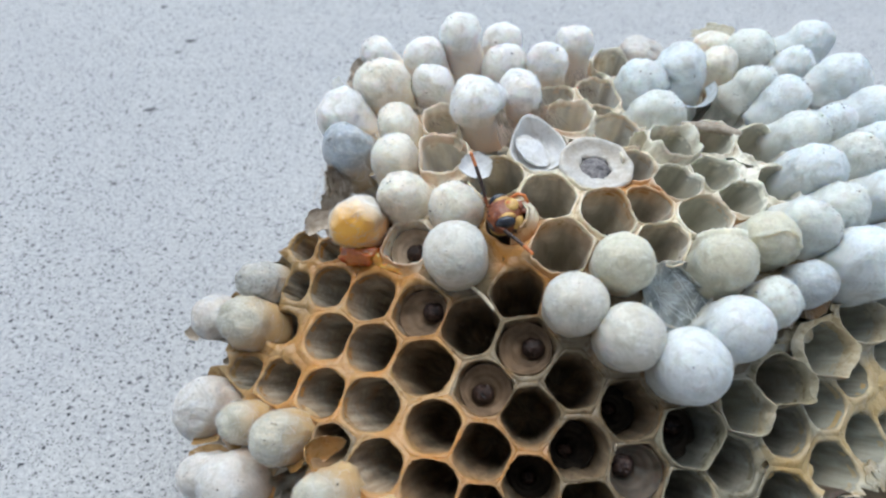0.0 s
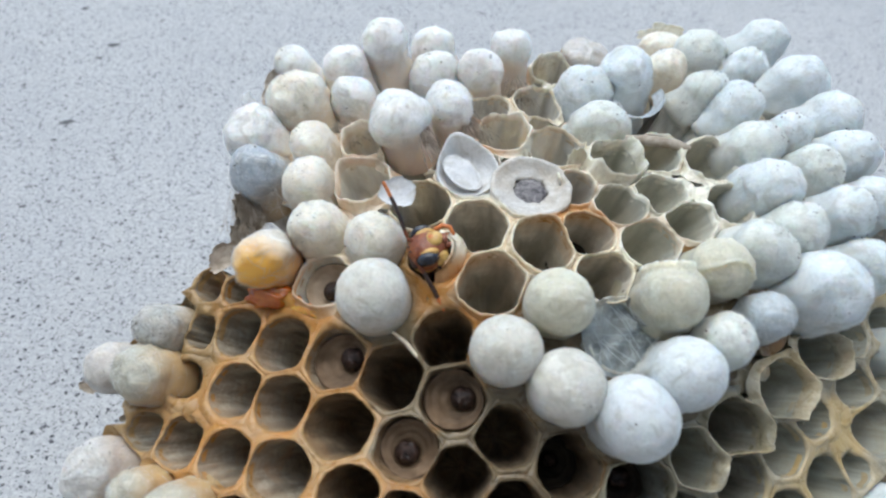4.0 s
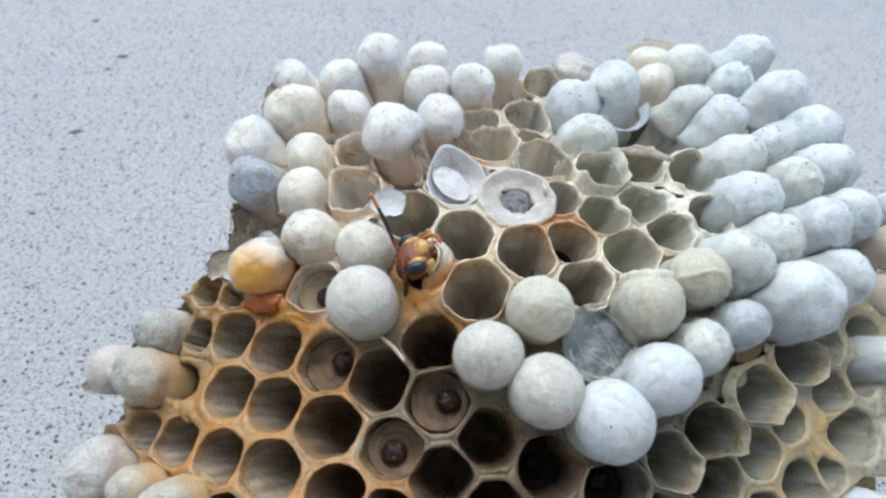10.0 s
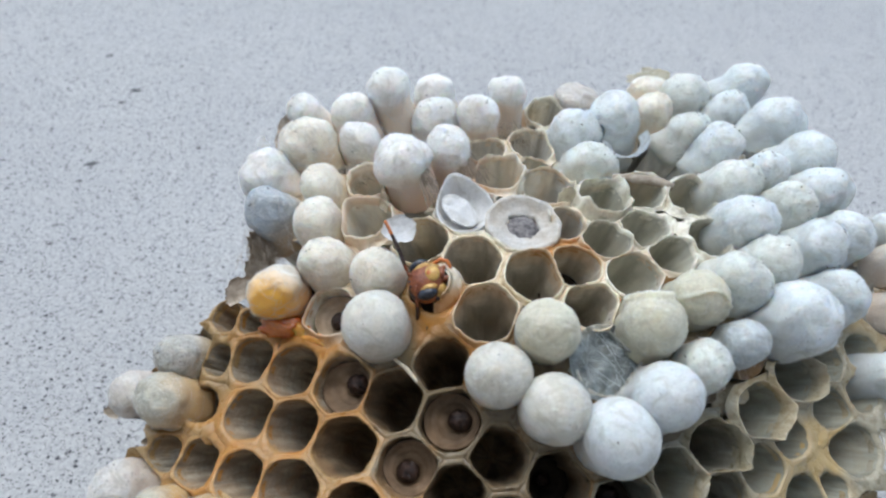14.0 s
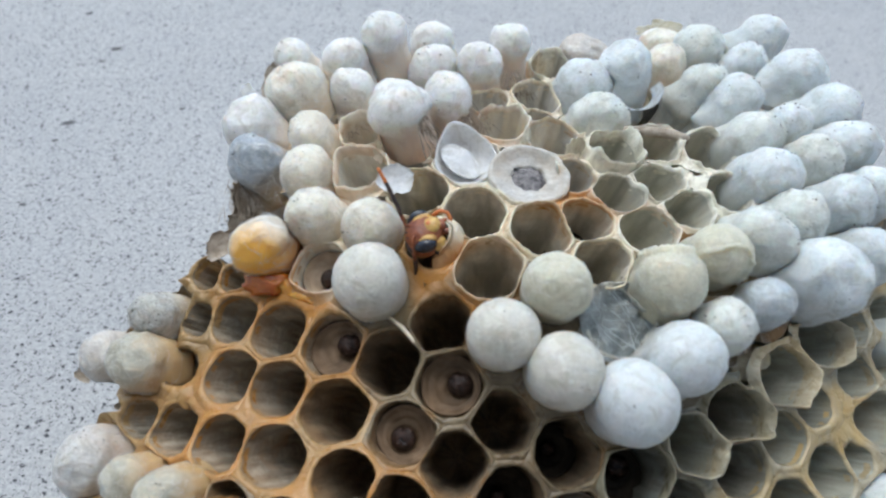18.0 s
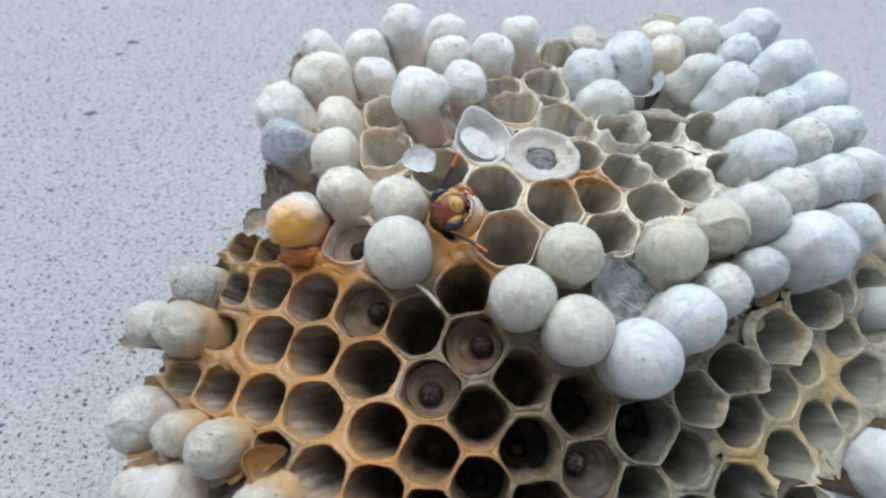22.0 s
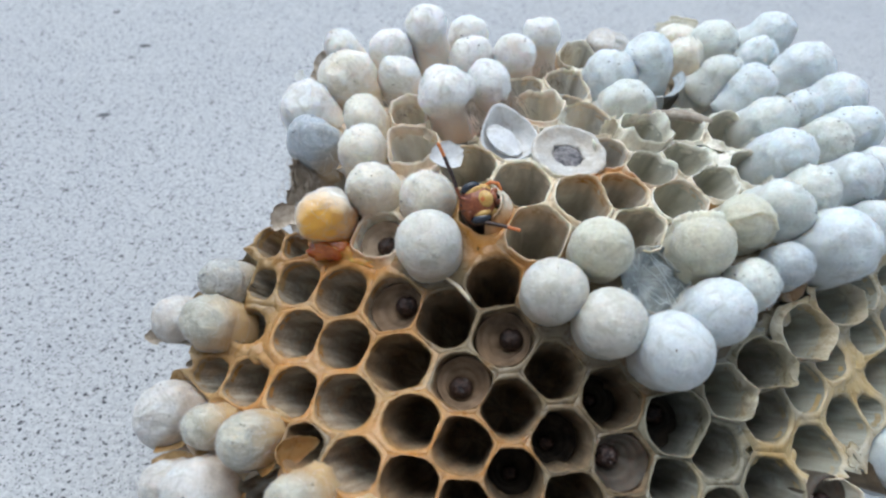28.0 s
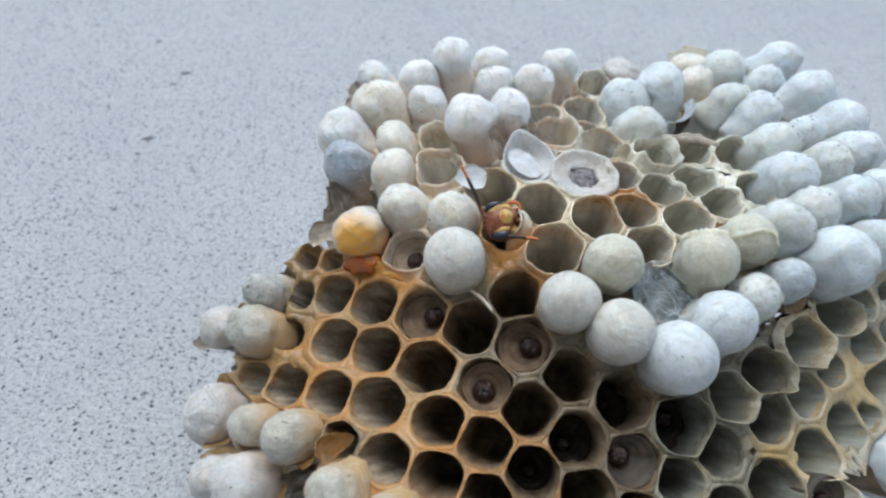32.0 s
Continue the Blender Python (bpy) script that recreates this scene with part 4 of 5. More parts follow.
def larva(c):
    """A grub head-up in its cell: plump ringed body, dark glossy head."""
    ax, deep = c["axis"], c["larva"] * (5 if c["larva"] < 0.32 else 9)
    e1, e2 = frame_of(ax)
    at = c["mid"] - ax * deep
    r = (0.4 * c["least"] + 0.6 * c["ri"]) * (1 - 0.022 * deep)
    thing = new("wasp_larva")
    pale = c["larva"] < 0.2
    tagged(thing, "plump wasp larva with a dark glossy head in its cell", "larva", "larvae in the comb")
    hx, hy = HEADS.get((round(c["p"].x, 1), round(c["p"].y, 1)), (fuzz(c["p"], 3) * 0.5, fuzz(c["p"] * 2, 3) * 0.5))
    tip = -e1 * hx * r - e2 * hy * r
    hr = r * (0.36 if c["larva"] > 0.5 else 0.46)
    rings = []
    # soft folds round the head, swelling to the walls of the cell
    for t, k in ((1.5, 0.3), (1.2, 0.42), (0.95, 0.5), (1.0, 0.57), (0.85, 0.64), (0.55, 0.72), (0.6, 0.79), (0.45, 0.86), (0.1, 0.95), (0.0, 1.02), (0.9, 1.05), (2.6, 1.0), (4.5, 0.8)):
        ring = []
        for i in range(36):
            a = i * math.tau / 36
            w = fuzz((math.cos(a) * 1.4 + c["p"].x, math.sin(a) * 1.4 + c["p"].y, t), 0.9)
            ring.append(at + tip * max(0, 1 - k) ** 1.2 * 1.25 + (e1 * math.cos(a) + e2 * math.sin(a)) * r * k * (1 + 0.05 * w) - ax * (t + 0.25 * w * (1 - 0.5 * k)))
        rings.append(ring)
    v, f = loft(rings, True, True)
    mesh_object("body", v, f, LARVA_PALE if pale else LARVA_CREAM if c["tone"] == "amber" else LARVA_SKIN if c["larva"] < 0.36 else LARVA_SHADED, thing)
    off = at + tip - ax * 0.8
    rings = []
    for t in (6, 20, 35, 50, 65, 85, 105, 130):
        ring = []
        for i in range(24):
            a = i * math.tau / 24
            q = off + (e1 * math.cos(a) + e2 * 0.94 * math.sin(a)) * hr * math.sin(radians(t)) + ax * hr * 0.8 * math.cos(radians(t))
            # a groove down the face, with a bulge at each side
            groove = 0.1 * max(0, 1 - abs(math.cos(a) * math.sin(radians(t))) / 0.14) * math.sin(radians(min(90, t * 1.6)))
            ring.append(q + (q - off).normalized() * hr * (0.05 * fuzz(q * 2.2, 1.0) - groove))
        rings.append(ring)
    v, f = loft(rings, True)
    head = mesh_object("head", v, f, LARVA_HEAD, thing, "dark brown glossy head")
    for side in (-1, 1):
        jaw = off + e1 * side * hr * 0.3 + e2 * hr * 0.4 + ax * hr * 0.66
        rings = [[jaw + (e1 * math.cos(i * math.tau / 10) + e2 * math.sin(i * math.tau / 10)) * hr * w + ax * hr * h - e1 * side * hr * lean_in for i in range(10)] for w, h, lean_in in ((0.21, -0.25, 0.0), (0.2, -0.05, 0.0), (0.15, 0.08, 0.05), (0.07, 0.14, 0.1))]
        v, f = loft(rings[::-1], True)
        mesh_object("jaw", v, f, LARVA_HEAD, head)


for c in CELLS:
    holder = c["ob"] = build_cell(c)
    if c["kind"] == "cap":
        build_cap(c, holder)
    elif c["larva"]:
        larva(c)


def nest_base():
    """The crusty underside of the comb, narrowing to the foot on the slab."""
    rings = []
    for h, kx, ky in ((15, 0.72, 0.7), (11, 0.62, 0.6), (6, 0.42, 0.4), (2.5, 0.25, 0.25), (0.8, 0.2, 0.2), (0.0, 0.24, 0.24)):
        ring = []
        for i in range(48):
            a = i * math.tau / 48
            p = Vector((2 + 36 * kx * math.cos(a), 14 + 34 * ky * math.sin(a), h))
            ring.append(p + Vector((math.cos(a), math.sin(a), 0)) * 2.0 * fuzz(p, 5) * min(1, h / 3))
        rings.append(ring)
    v, f = loft(rings, True, True)
    mesh_object("comb_foot", v, f, CRUST, comb, "brown crusted underside of the comb")


nest_base()


# ---- lids, flaps and scraps on the comb ----
def sheet(name, mat, parent, spot, ax, e1, grid, thick=0.12, label=""):
    """A thin curled sheet: grid(u, v) gives along e1, across, and up the axis; u, v from -1 to 1."""
    e2 = ax.cross(e1)
    n, m = 14, 12
    top, low = [], []
    for i in range(n + 1):
        for j in range(m + 1):
            a, b, h = grid(-1 + 2 * i / n, -1 + 2 * j / m)
            p = spot + e1 * a + e2 * b + ax * h
            w = 0.12 * fuzz(p * 1.3, 1.0) + 0.05 * fuzz(p * 3, 1.0)
            top.append(p + ax * (w + thick))
            low.append(p + ax * w)
    k = len(top)
    faces = []
    for i in range(n):
        for j in range(m):
            q = i * (m + 1) + j
            f = (q, q + m + 1, q + m + 2, q + 1)
            faces += [f, tuple(k + x for x in reversed(f))]
    edge = [i * (m + 1) for i in range(n + 1)] + [n * (m + 1) + j for j in range(1, m + 1)] + [i * (m + 1) + m for i in range(n - 1, -1, -1)] + [j for j in range(m - 1, 0, -1)]
    for a, b in zip(edge, edge[1:] + edge[:1]):
        faces.append((a, b, k + b, k + a))
    return mesh_object(name, top + low, faces, mat, parent, label, tube=[(0, 0, 1 if mat in SILK.values() else 0)] * (2 * k))


def disc(u, v):
    """Square to round."""
    r = max(abs(u), abs(v))
    a = math.atan2(v, u)
    return r * math.cos(a), r * math.sin(a), r


def threads(name, mat, parent, spot, ax, r, count, height, seed, thick=0.05):
    """Loose silk threads lying across a lid, in one mesh."""
    rng = random.Random(seed)
    e1, e2 = frame_of(ax)
    verts, faces = [], []
    for _ in range(count):
        a, b = rng.uniform(0, math.tau), rng.uniform(0, math.tau)
        p0 = spot + (e1 * math.cos(a) + e2 * math.sin(a)) * r * rng.uniform(0.5, 1)
        p1 = spot + (e1 * math.cos(b) + e2 * math.sin(b)) * r * rng.uniform(0.5, 1)
        bow = (e1 * rng.uniform(-1, 1) + e2 * rng.uniform(-1, 1)) * r * 0.4
        o = len(verts)
        for i in range(9):
            t = i / 8
            q = p0.lerp(p1, t) + bow * 4 * t * (1 - t) * 0.5 + ax * (height * (0.2 + rng.random() * 0.25))
            for w in ((1, 0), (-0.5, 0.87), (-0.5, -0.87)):
                verts.append(q + (e1 * w[0] * 0.6 + e2 * w[0] * 0.8 + ax * w[1]) * thick)
        for i in range(8):
            for j in range(3):
                x, y = o + i * 3 + j, o + i * 3 + (j + 1) % 3
                faces.append((x, x + 3, y + 3, y))
    return mesh_object(name, verts, faces, mat, parent, tube=[(0, 0, 1)] * len(verts))


CUP_BEAK = radians(-62)


def build_lid(c, holder):
    ax, r, spot = c["axis"], c["r"], c["mid"]
    e1, e2 = frame_of(ax)
    if c["flat"] == 1:
        # a white cap bitten open and folded back on itself
        rings = []
        for k, h, top in ((0.94, -1.6, 0), (1.0, -0.4, 0.3), (1.05, 0.3, 0.75), (1.06, 0.6, 1.0), (1.03, 0.62, 1.0), (0.98, 0.4, 0.9), (0.9, 0.0, 0.5), (0.78, -0.5, 0.1), (0.5, -0.9, 0), (0.1, -1.0, 0)):
            ring = []
            for i in range(40):
                a = i * math.tau / 40
                d = e1 * math.cos(a) + e2 * math.sin(a)
                # a beak towards the back, low in front
                tall = 1.5 * max(0, math.cos(a - CUP_BEAK)) ** 3 + 0.25 * fuzz((math.cos(a) * 2, math.sin(a) * 2, 4), 1)
                out = 1 + 0.2 * max(0, math.cos(a - CUP_BEAK)) ** 8
                ring.append(spot + d * r * k * out * (1 + 0.05 * fuzz((i * 0.4, k * 3, 6), 1)) + ax * (h + tall * top))
            rings.append(ring)
        v, f = loft(rings, close_end=True)
        mesh_object("torn_cap", v, f, SILK["pure"], holder, "white cap bitten open", tube=[(0, 0, 1)] * len(v))

        def fold(u, v):
            a, b, q = disc(u, v)
            return a * r * 0.7 + 0.2 * r, b * r * 0.6 - 0.25 * r * a, 0.1 + 0.5 * a + 0.3 * (1 - q * q) + 0.15 * fuzz((a * 2, b * 2, 8), 1)
        sheet("cap_flap", SILK["pure"], holder, spot, ax, e1, fold, 0.14)
    elif c["flat"] == 2:
        # a thin lid with a gnawed hole over a dark pupa
        rings = []
        for k, h in ((1.04, -1.2), (1.1, 0.1), (1.14, 0.55), (1.13, 0.85), (1.07, 0.95), (0.99, 0.82), (0.86, 0.5), (0.7, 0.28), (0.6, 0.2), (0.53, 0.16), (0.48, 0.08), (0.46, -0.1)):
            rings.append([spot + (e1 * 1.1 * math.cos(i * math.tau / 32) + e2 * math.sin(i * math.tau / 32)) * r * k * (1 + (0.06 if k > 0.5 else 0.28) * fuzz((i * 0.6, k * 4, 2), 1.0)) + (e1 * -0.05 - e2 * 0.1) * (1.1 - k) * 2 + ax * (h + 0.1 * fuzz((i * 0.5, k * 3, 7), 1.0)) for i in range(32)])
        v, f = loft(rings)
        mesh_object("gnawed_lid", v, f, SILK["lid"], holder, "thin whitish lid with a gnawed hole")
        pupa = new("wasp_pupa")
        tagged(pupa, "dark grey crumpled pupa in its gnawed cell", "pupa")
        rings = []
        for t in (5, 25, 45, 65, 85, 110):
            rings.append([spot - (e1 + e2 * 2) * 0.06 + ax * (-0.35 + 0.5 * math.cos(radians(t))) + (e1 * math.cos(i * math.tau / 24) + e2 * math.sin(i * math.tau / 24)) * r * 0.56 * math.sin(radians(t)) * (1 + 0.2 * fuzz((i * 0.9, t * 0.1, 3), 1)) + ax * 0.18 * fuzz((i * 0.8, t * 0.09, 5), 1) for i in range(24)])
        v, f = loft(rings, True)
        mesh_object("body", v, f, PUPA, pupa)
    else:
        def felt(u, v):
            a, b, q = disc(u, v)
            return a * r * 1.25, b * r * 1.25, 0.8 * q * q - 0.7 + 0.9 * fuzz((a * 2.2, b * 2.2, 4), 1) + 0.5 * fuzz((a * 5, b * 5, 4), 1)
        lid = sheet("matted_cap", SILK["felt"], holder, spot, ax, e1, felt, 0.15, "sunken matted grey cap")
        threads("thread", SILK["blue"], holder, spot, ax, r * 1.1, 26, 0.7, 5, 0.03)


for c in CELLS:
    if c["kind"] == "cell" and c["flat"]:
        build_lid(c, c["ob"])


def flap(name, x, y, z, a, b, turn, tilt, mat, label="", cup=0.25, parent=comb, ragged=0.25, curl=0.0):
    """A curled scrap of cap or paper, a by b millimetres."""
    m = Euler((radians(tilt), 0, radians(turn))).to_matrix()
    ax, e1 = m @ Vector((0, 0, 1)), m @ Vector((1, 0, 0))

    def leaf(u, v):
        p, q, r = disc(u, v)
        k = 1 + ragged * (1.1 * fuzz((p * 1.3 + x, q * 1.3 + y, z), 1.0) + 0.5 * fuzz((p * 5 + x, q * 5 + y, z), 1.0)) * r
        return p * a / 2 * k, q * b / 2 * k, cup * r * r * b * 0.5 + curl * p * p * a * 0.5
    return sheet(name, mat, parent, Vector((x, y, z)), ax, e1, leaf, 0.13, label)


def arc_wall(name, mat, parent, at, ax, e1, r0, r1, a0, a1, height, label, thick):
    """Part of a thin tube, torn along its upper edge."""
    e1 = (e1 - ax * e1.dot(ax)).normalized()
    e2 = ax.cross(e1)
    n, m = 26, 7
    out, inn = [], []
    for i in range(n + 1):
        u = i / n
        a = radians(a0 + (a1 - a0) * u)
        d = e1 * math.cos(a) + e2 * math.sin(a)
        tall = height * (0.35 + 0.65 * math.sin(math.pi * u) ** 0.6) + 0.3 * fuzz((i * 0.7, at.x, 2), 1)
        for j in range(m + 1):
            t = j / m
            p = at + d * (r0 + (r1 - r0) * t + 0.08 * fuzz((i * 0.4, j * 0.6, at.y), 1)) + ax * tall * t
            out.append(p)
            inn.append(p - d * thick)
    k = len(out)
    faces = []
    for i in range(n):
        for j in range(m):
            q = i * (m + 1) + j
            f = (q, q + m + 1, q + m + 2, q + 1)
            faces += [f, tuple(k + x for x in reversed(f))]
    edge = [i * (m + 1) for i in range(n + 1)] + [n * (m + 1) + j for j in range(1, m + 1)] + [i * (m + 1) + m for i in range(n - 1, -1, -1)] + [j for j in range(m - 1, 0, -1)]
    for a, b in zip(edge, edge[1:] + edge[:1]):
        faces.append((a, b, k + b, k + a))
    return mesh_object(name, out + inn, faces, mat, parent, label, tube=[(0, 0, 1)] * (2 * k))


WISPS = ((-24.0, 26.1, 34.1), (-18.5, 24.5, 34.9), (-19.9, 19.1, 33.8), (-14.9, 31.0, 35.6), (-9.4, 32.3, 35.6), (-22.4, 15.5, 31.7), (12.5, 32.0, 36.6), (23.5, 38.1, 38.2), (16.0, 3.4, 36.1))
for i, (x, y, z) in enumerate(WISPS):
    threads("silk_wisp", SILK["pure"], comb, Vector((x, y, z + 0.8)), Vector((0, -0.4, 0.92)), 3.0, 12, 1.2, 40 + i, 0.018)["kind"] = "stuff"
AMBER_SHEET = (-21.8, -14.7, 23.9)
flap("cap_flap", -10.9, 13.0, 36.3, 3.8, 2.9, 25, 32, SILK["pure"], "torn white flap of a cap", 0.3, ragged=0.24)
arc_wall("cap_flap", SILK["blue"], comb, Vector((13.9, 31.3, 37.2)), Vector((-0.2, -0.55, 0.81)), Vector((0.99, 0.06, 0.11)), 1.7, 2.7, -185, 25, 2.2, "thin torn silk cup", 0.07)
flap("paper_scrap", -25.9, 31.1, 33.3, 3.0, 3.8, -60, 60, DRY, "curled brown paper scrap", 0.4, ragged=0.5)
flap("paper_scrap", -26.4, 9.7, 28.2, 4.2, 2.4, 35, 35, DRY, "curled dry paper scrap", 0.4, ragged=0.5)
flap("paper_scrap", -25.7, 15.5, 29.1, 3.5, 6.0, 10, 75, CRUST, "crusted paper at the edge of the comb", 0.2, ragged=0.6)
flap("paper_scrap", -25.7, 13.5, 27.0, 3.0, 5.0, -20, 70, DRY, "crusted paper at the edge of the comb", 0.2, ragged=0.6)
flap("paper_scrap", -38.6, 0.9, 17.5, 2.0, 1.6, 10, 40, DRY, "dark torn paper bit", 0.3, ragged=0.5)
flap("paper_scrap", -33.3, -2.6, 18.8, 2.0, 1.5, 40, 40, DRY, "dark torn paper bit", 0.3, ragged=0.5)
flap("paper_scrap", 19.2, 46.5, 37.4, 6.0, 2.2, -5, 55, SILK["toast"], "tan ragged paper edge", 0.2, ragged=0.6)
flap("cap_flap", -28.2, 27.9, 33.8, 1.4, 1.8, 10, 60, SILK["white"], "torn white silk tip", 0.4, ragged=0.5)
flap("paper_scrap", -12.8, 17.9, 35.6, 1.0, 2.0, -15, 70, LIP["pale"], "thin paper beak between cells", 0.3, ragged=0.5)
flap("paper_scrap", 5.9, 19.4, 36.9, 2.6, 3.2, 25, 65, LIP["pale"], "thin torn cell wall", 0.3, ragged=0.4)
flap("paper_scrap", AMBER_SHEET[0], AMBER_SHEET[1], AMBER_SHEET[2], 4.0, 2.6, 60, 55, LIP["orange"], "torn amber sheet of cell wall", 0.2, ragged=0.14, curl=0.9)
flap("paper_scrap", 39.1, 1.1, 26.7, 3.0, 2.4, 30, 30, LIP["pale"], "pale torn rim paper", 0.3, ragged=0.5)
flap("paper_scrap", 29.5, -9.1, 24.0, 2.4, 1.8, 60, 20, LIP["mist"], "pale torn rim paper", 0.3, ragged=0.5)


def blob(name, mat, parent, at, size, turn=(0, 0, 0), bulge=0.0, label="", n=20, cut=180):
    m = Euler([radians(t) for t in turn]).to_matrix()
    rings = []
    for t in [4 + (cut - 8) * i / 12 for i in range(13)]:
        ring = []
        for i in range(n):
            a = i * math.tau / n
            q = Vector((math.sin(radians(t)) * math.cos(a), math.sin(radians(t)) * math.sin(a), math.cos(radians(t))))
            q *= 1 + bulge * fuzz(q * 2 + Vector(at), 1.0)
            ring.append(Vector(at) + m @ Vector((q.x * size[0], q.y * size[1], q.z * size[2])))
        rings.append(ring)
    v, f = loft(rings, True, True)
    return mesh_object(name, v, f, mat, parent, label)


def twig(points, r, mat, name, parent=comb, label=""):
    rings = []
    for i, p in enumerate(points):
        p = Vector(p)
        d = (Vector(points[min(i + 1, len(points) - 1)]) - Vector(points[max(i - 1, 0)])).normalized()
        e1, e2 = frame_of(d)
        w = r * (0.7 if i in (0, len(points) - 1) else 1)
        rings.append([p + (e1 * math.cos(k * math.tau / 10) + e2 * math.sin(k * math.tau / 10)) * w * (1 + 0.25 * fuzz((k * 0.9, i, 3), 1)) for k in range(10)])
    v, f = loft(rings, True, True)
    return mesh_object(name, v, f, mat, parent, label)


twig([(11.5, 23.8, 37.5), (13.2, 23.4, 37.9), (14.7, 22.9, 38.3), (16.4, 22.6, 38.4), (17.6, 21.9, 38.5)], 0.55, DRY, "dry_stick", label="dry grey stick of paper across the cells")
twig([(-9.8, 0.4, 31.7), (-8.6, -0.4, 31.5), (-7.6, -1.2, 31.0), (-6.7, -1.9, 30.6)], 0.2, LIP["tan"], "wall_edge")

def fibres(top, low, wide, count, mat, label, seed):
    """A torn membrane of short chewed fibres between two places."""
    rng = random.Random(seed)
    a, b = Vector(top), Vector(low)
    run = b - a
    side = run.cross(Vector((0, -0.6, 0.8))).normalized()
    out = side.cross(run).normalized()
    verts, faces = [], []
    for _ in range(count):
        u = rng.gauss(0, 0.4)
        s0 = rng.uniform(-0.05, 0.75)
        s1 = s0 + rng.uniform(0.15, 0.5)
        swing, bow, r = rng.uniform(-0.5, 0.5), rng.uniform(-0.35, 0.35), rng.uniform(0.015, 0.045)
        o = len(verts)
        for k in range(6):
            t = s0 + (s1 - s0) * k / 5
            p = a + run * t + side * wide * (u * (0.35 + 0.65 * t) + swing * (t - s0)) + out * (bow * math.sin(math.pi * k / 5) + 0.3 * u)
            for x, y in ((1, 0), (-0.5, 0.87), (-0.5, -0.87)):
                verts.append(p + (side * x + out * y) * r * (0.4 if k in (0, 5) else 1))
        for k in range(5):
            for j in range(3):
                x, y = o + k * 3 + j, o + k * 3 + (j + 1) % 3
                faces.append((x, x + 3, y + 3, y))
    mesh_object("torn_membrane", verts, faces, mat, comb, label)["kind"] = "stuff"


fibres((-5.4, 24.8, 37.9), (-2.9, 22.6, 35.0), 2.6, 140, DRY, "ragged fibres hanging from a cap", 3)
fibres((-9.5, 20.3, 38.9), (-7.0, 18.1, 36.0), 1.8, 100, DRY, "ragged fibres hanging from a cap", 4)
fibres((-26.3, 16.2, 31.7), (-24.4, 12.8, 28.5), 3.6, 180, DRY, "crusted brown fibres at the edge of the comb", 5)
fibres((1.6, 22.8, 37.2), (1.4, 19.2, 36.2), 1.2, 80, LIP["pale"], "pale fibrous wall between cells", 7)
fibres((0.7, 35.5, 35.9), (1.6, 31.9, 34.1), 3.0, 120, DRY, "brown fibres round the foot of a cap", 8)
fibres((-18.0, 24.6, 34.7), (-15.7, 21.7, 34.4), 3.0, 120, DRY, "brown fibres round the foot of a cap", 9)

RESIN = plain("resin", (0.56, 0.17, 0.015), (0.24, 0.045, 0.004), 420, 0.16, 0.0004, Subsurface_Weight=0.5, Subsurface_Scale=0.0012, Coat_Weight=0.4)
GUM = plain("honey_gum", (0.66, 0.34, 0.07), (0.44, 0.17, 0.022), 500, 0.2, 0.0004, Subsurface_Weight=0.5, Subsurface_Scale=0.0012)
blob("resin", RESIN, comb, (-21.2, 4.9, 29.0), (2.1, 1.0, 1.1), (20, -10, 5), 0.6, "dark amber resin at the foot of a swollen cap")
blob("gum", GUM, comb, (-17.6, 3.6, 29.3), (1.7, 0.55, 0.4), (20, -8, -22), 0.4)
blob("gum", GUM, comb, (-19.3, 4.7, 29.1), (1.2, 0.7, 0.7), (25, 0, -25), 0.35)
blob("gum", GUM, comb, (-22.6, 5.9, 28.8), (0.9, 0.6, 0.9), (25, 0, 25), 0.35)
for at, tone in (((18.5, -10.7, 25.7), "mist"), ((22.7, -10.0, 25.0), "mist"), ((-26.3, -3.8, 23.4), "orange"), ((22.3, 0.9, 31.9), "mist"), ((20.6, -0.4, 31.8), "mist"), ((17.2, 17.6, 37.7), "pale"), ((31.0, -0.7, 28.4), "mist")):
    blob("paper_bridge", LIP[tone], comb, (at[0], at[1], at[2] - 0.6), (1.2, 1.1, 0.3), (28, 8, 0), 0.25)


# ---- the wasp that climbs out of its cell ----
WASP_AT = Vector((-7.5, 6.6, 36.1))
HEAD_X, HEAD_Y, HEAD_Z = Vector((-0.139, 0.7, 0.7)), Vector((-0.99, -0.098, -0.098)), Vector((0.0, -0.707, 0.707))
HEAD_BASE = Matrix((HEAD_X, HEAD_Y, HEAD_Z)).transposed().to_quaternion().to_matrix().to_4x4()


wasp = new("wasp")
wasp.location = WASP_AT * MM
tagged(wasp, "rust and yellow paper wasp climbing out of its cell", "wasp")
rings = []
for z, kx, ky, dy in ((1.35, 0.3, 0.3, 0.05), (1.3, 0.7, 0.62, 0.0), (1.05, 1.25, 1.1, 0.0), (0.6, 1.7, 1.45, 0.05), (0.1, 1.85, 1.6, 0.1), (-0.4, 1.75, 1.55, 0.15), (-0.8, 1.3, 1.2, 0.2), (-1.0, 0.6, 0.6, 0.2)):
    ring = []
    for i in range(32):
        a = i * math.tau / 32
        x, y = math.cos(a), math.sin(a)
        # narrower towards the mouth
        k = 1 - 0.22 * max(0, -y)
        ring.append(Vector((x * kx * k, y * ky + dy - 0.15 * max(0, -y), z + 0.04 * fuzz((x * 2, y * 2, z), 1))))
    rings.append(ring)
v, f = loft(rings, True, True)
wasp_head = mesh_object("head", v, f, W_RED, wasp)
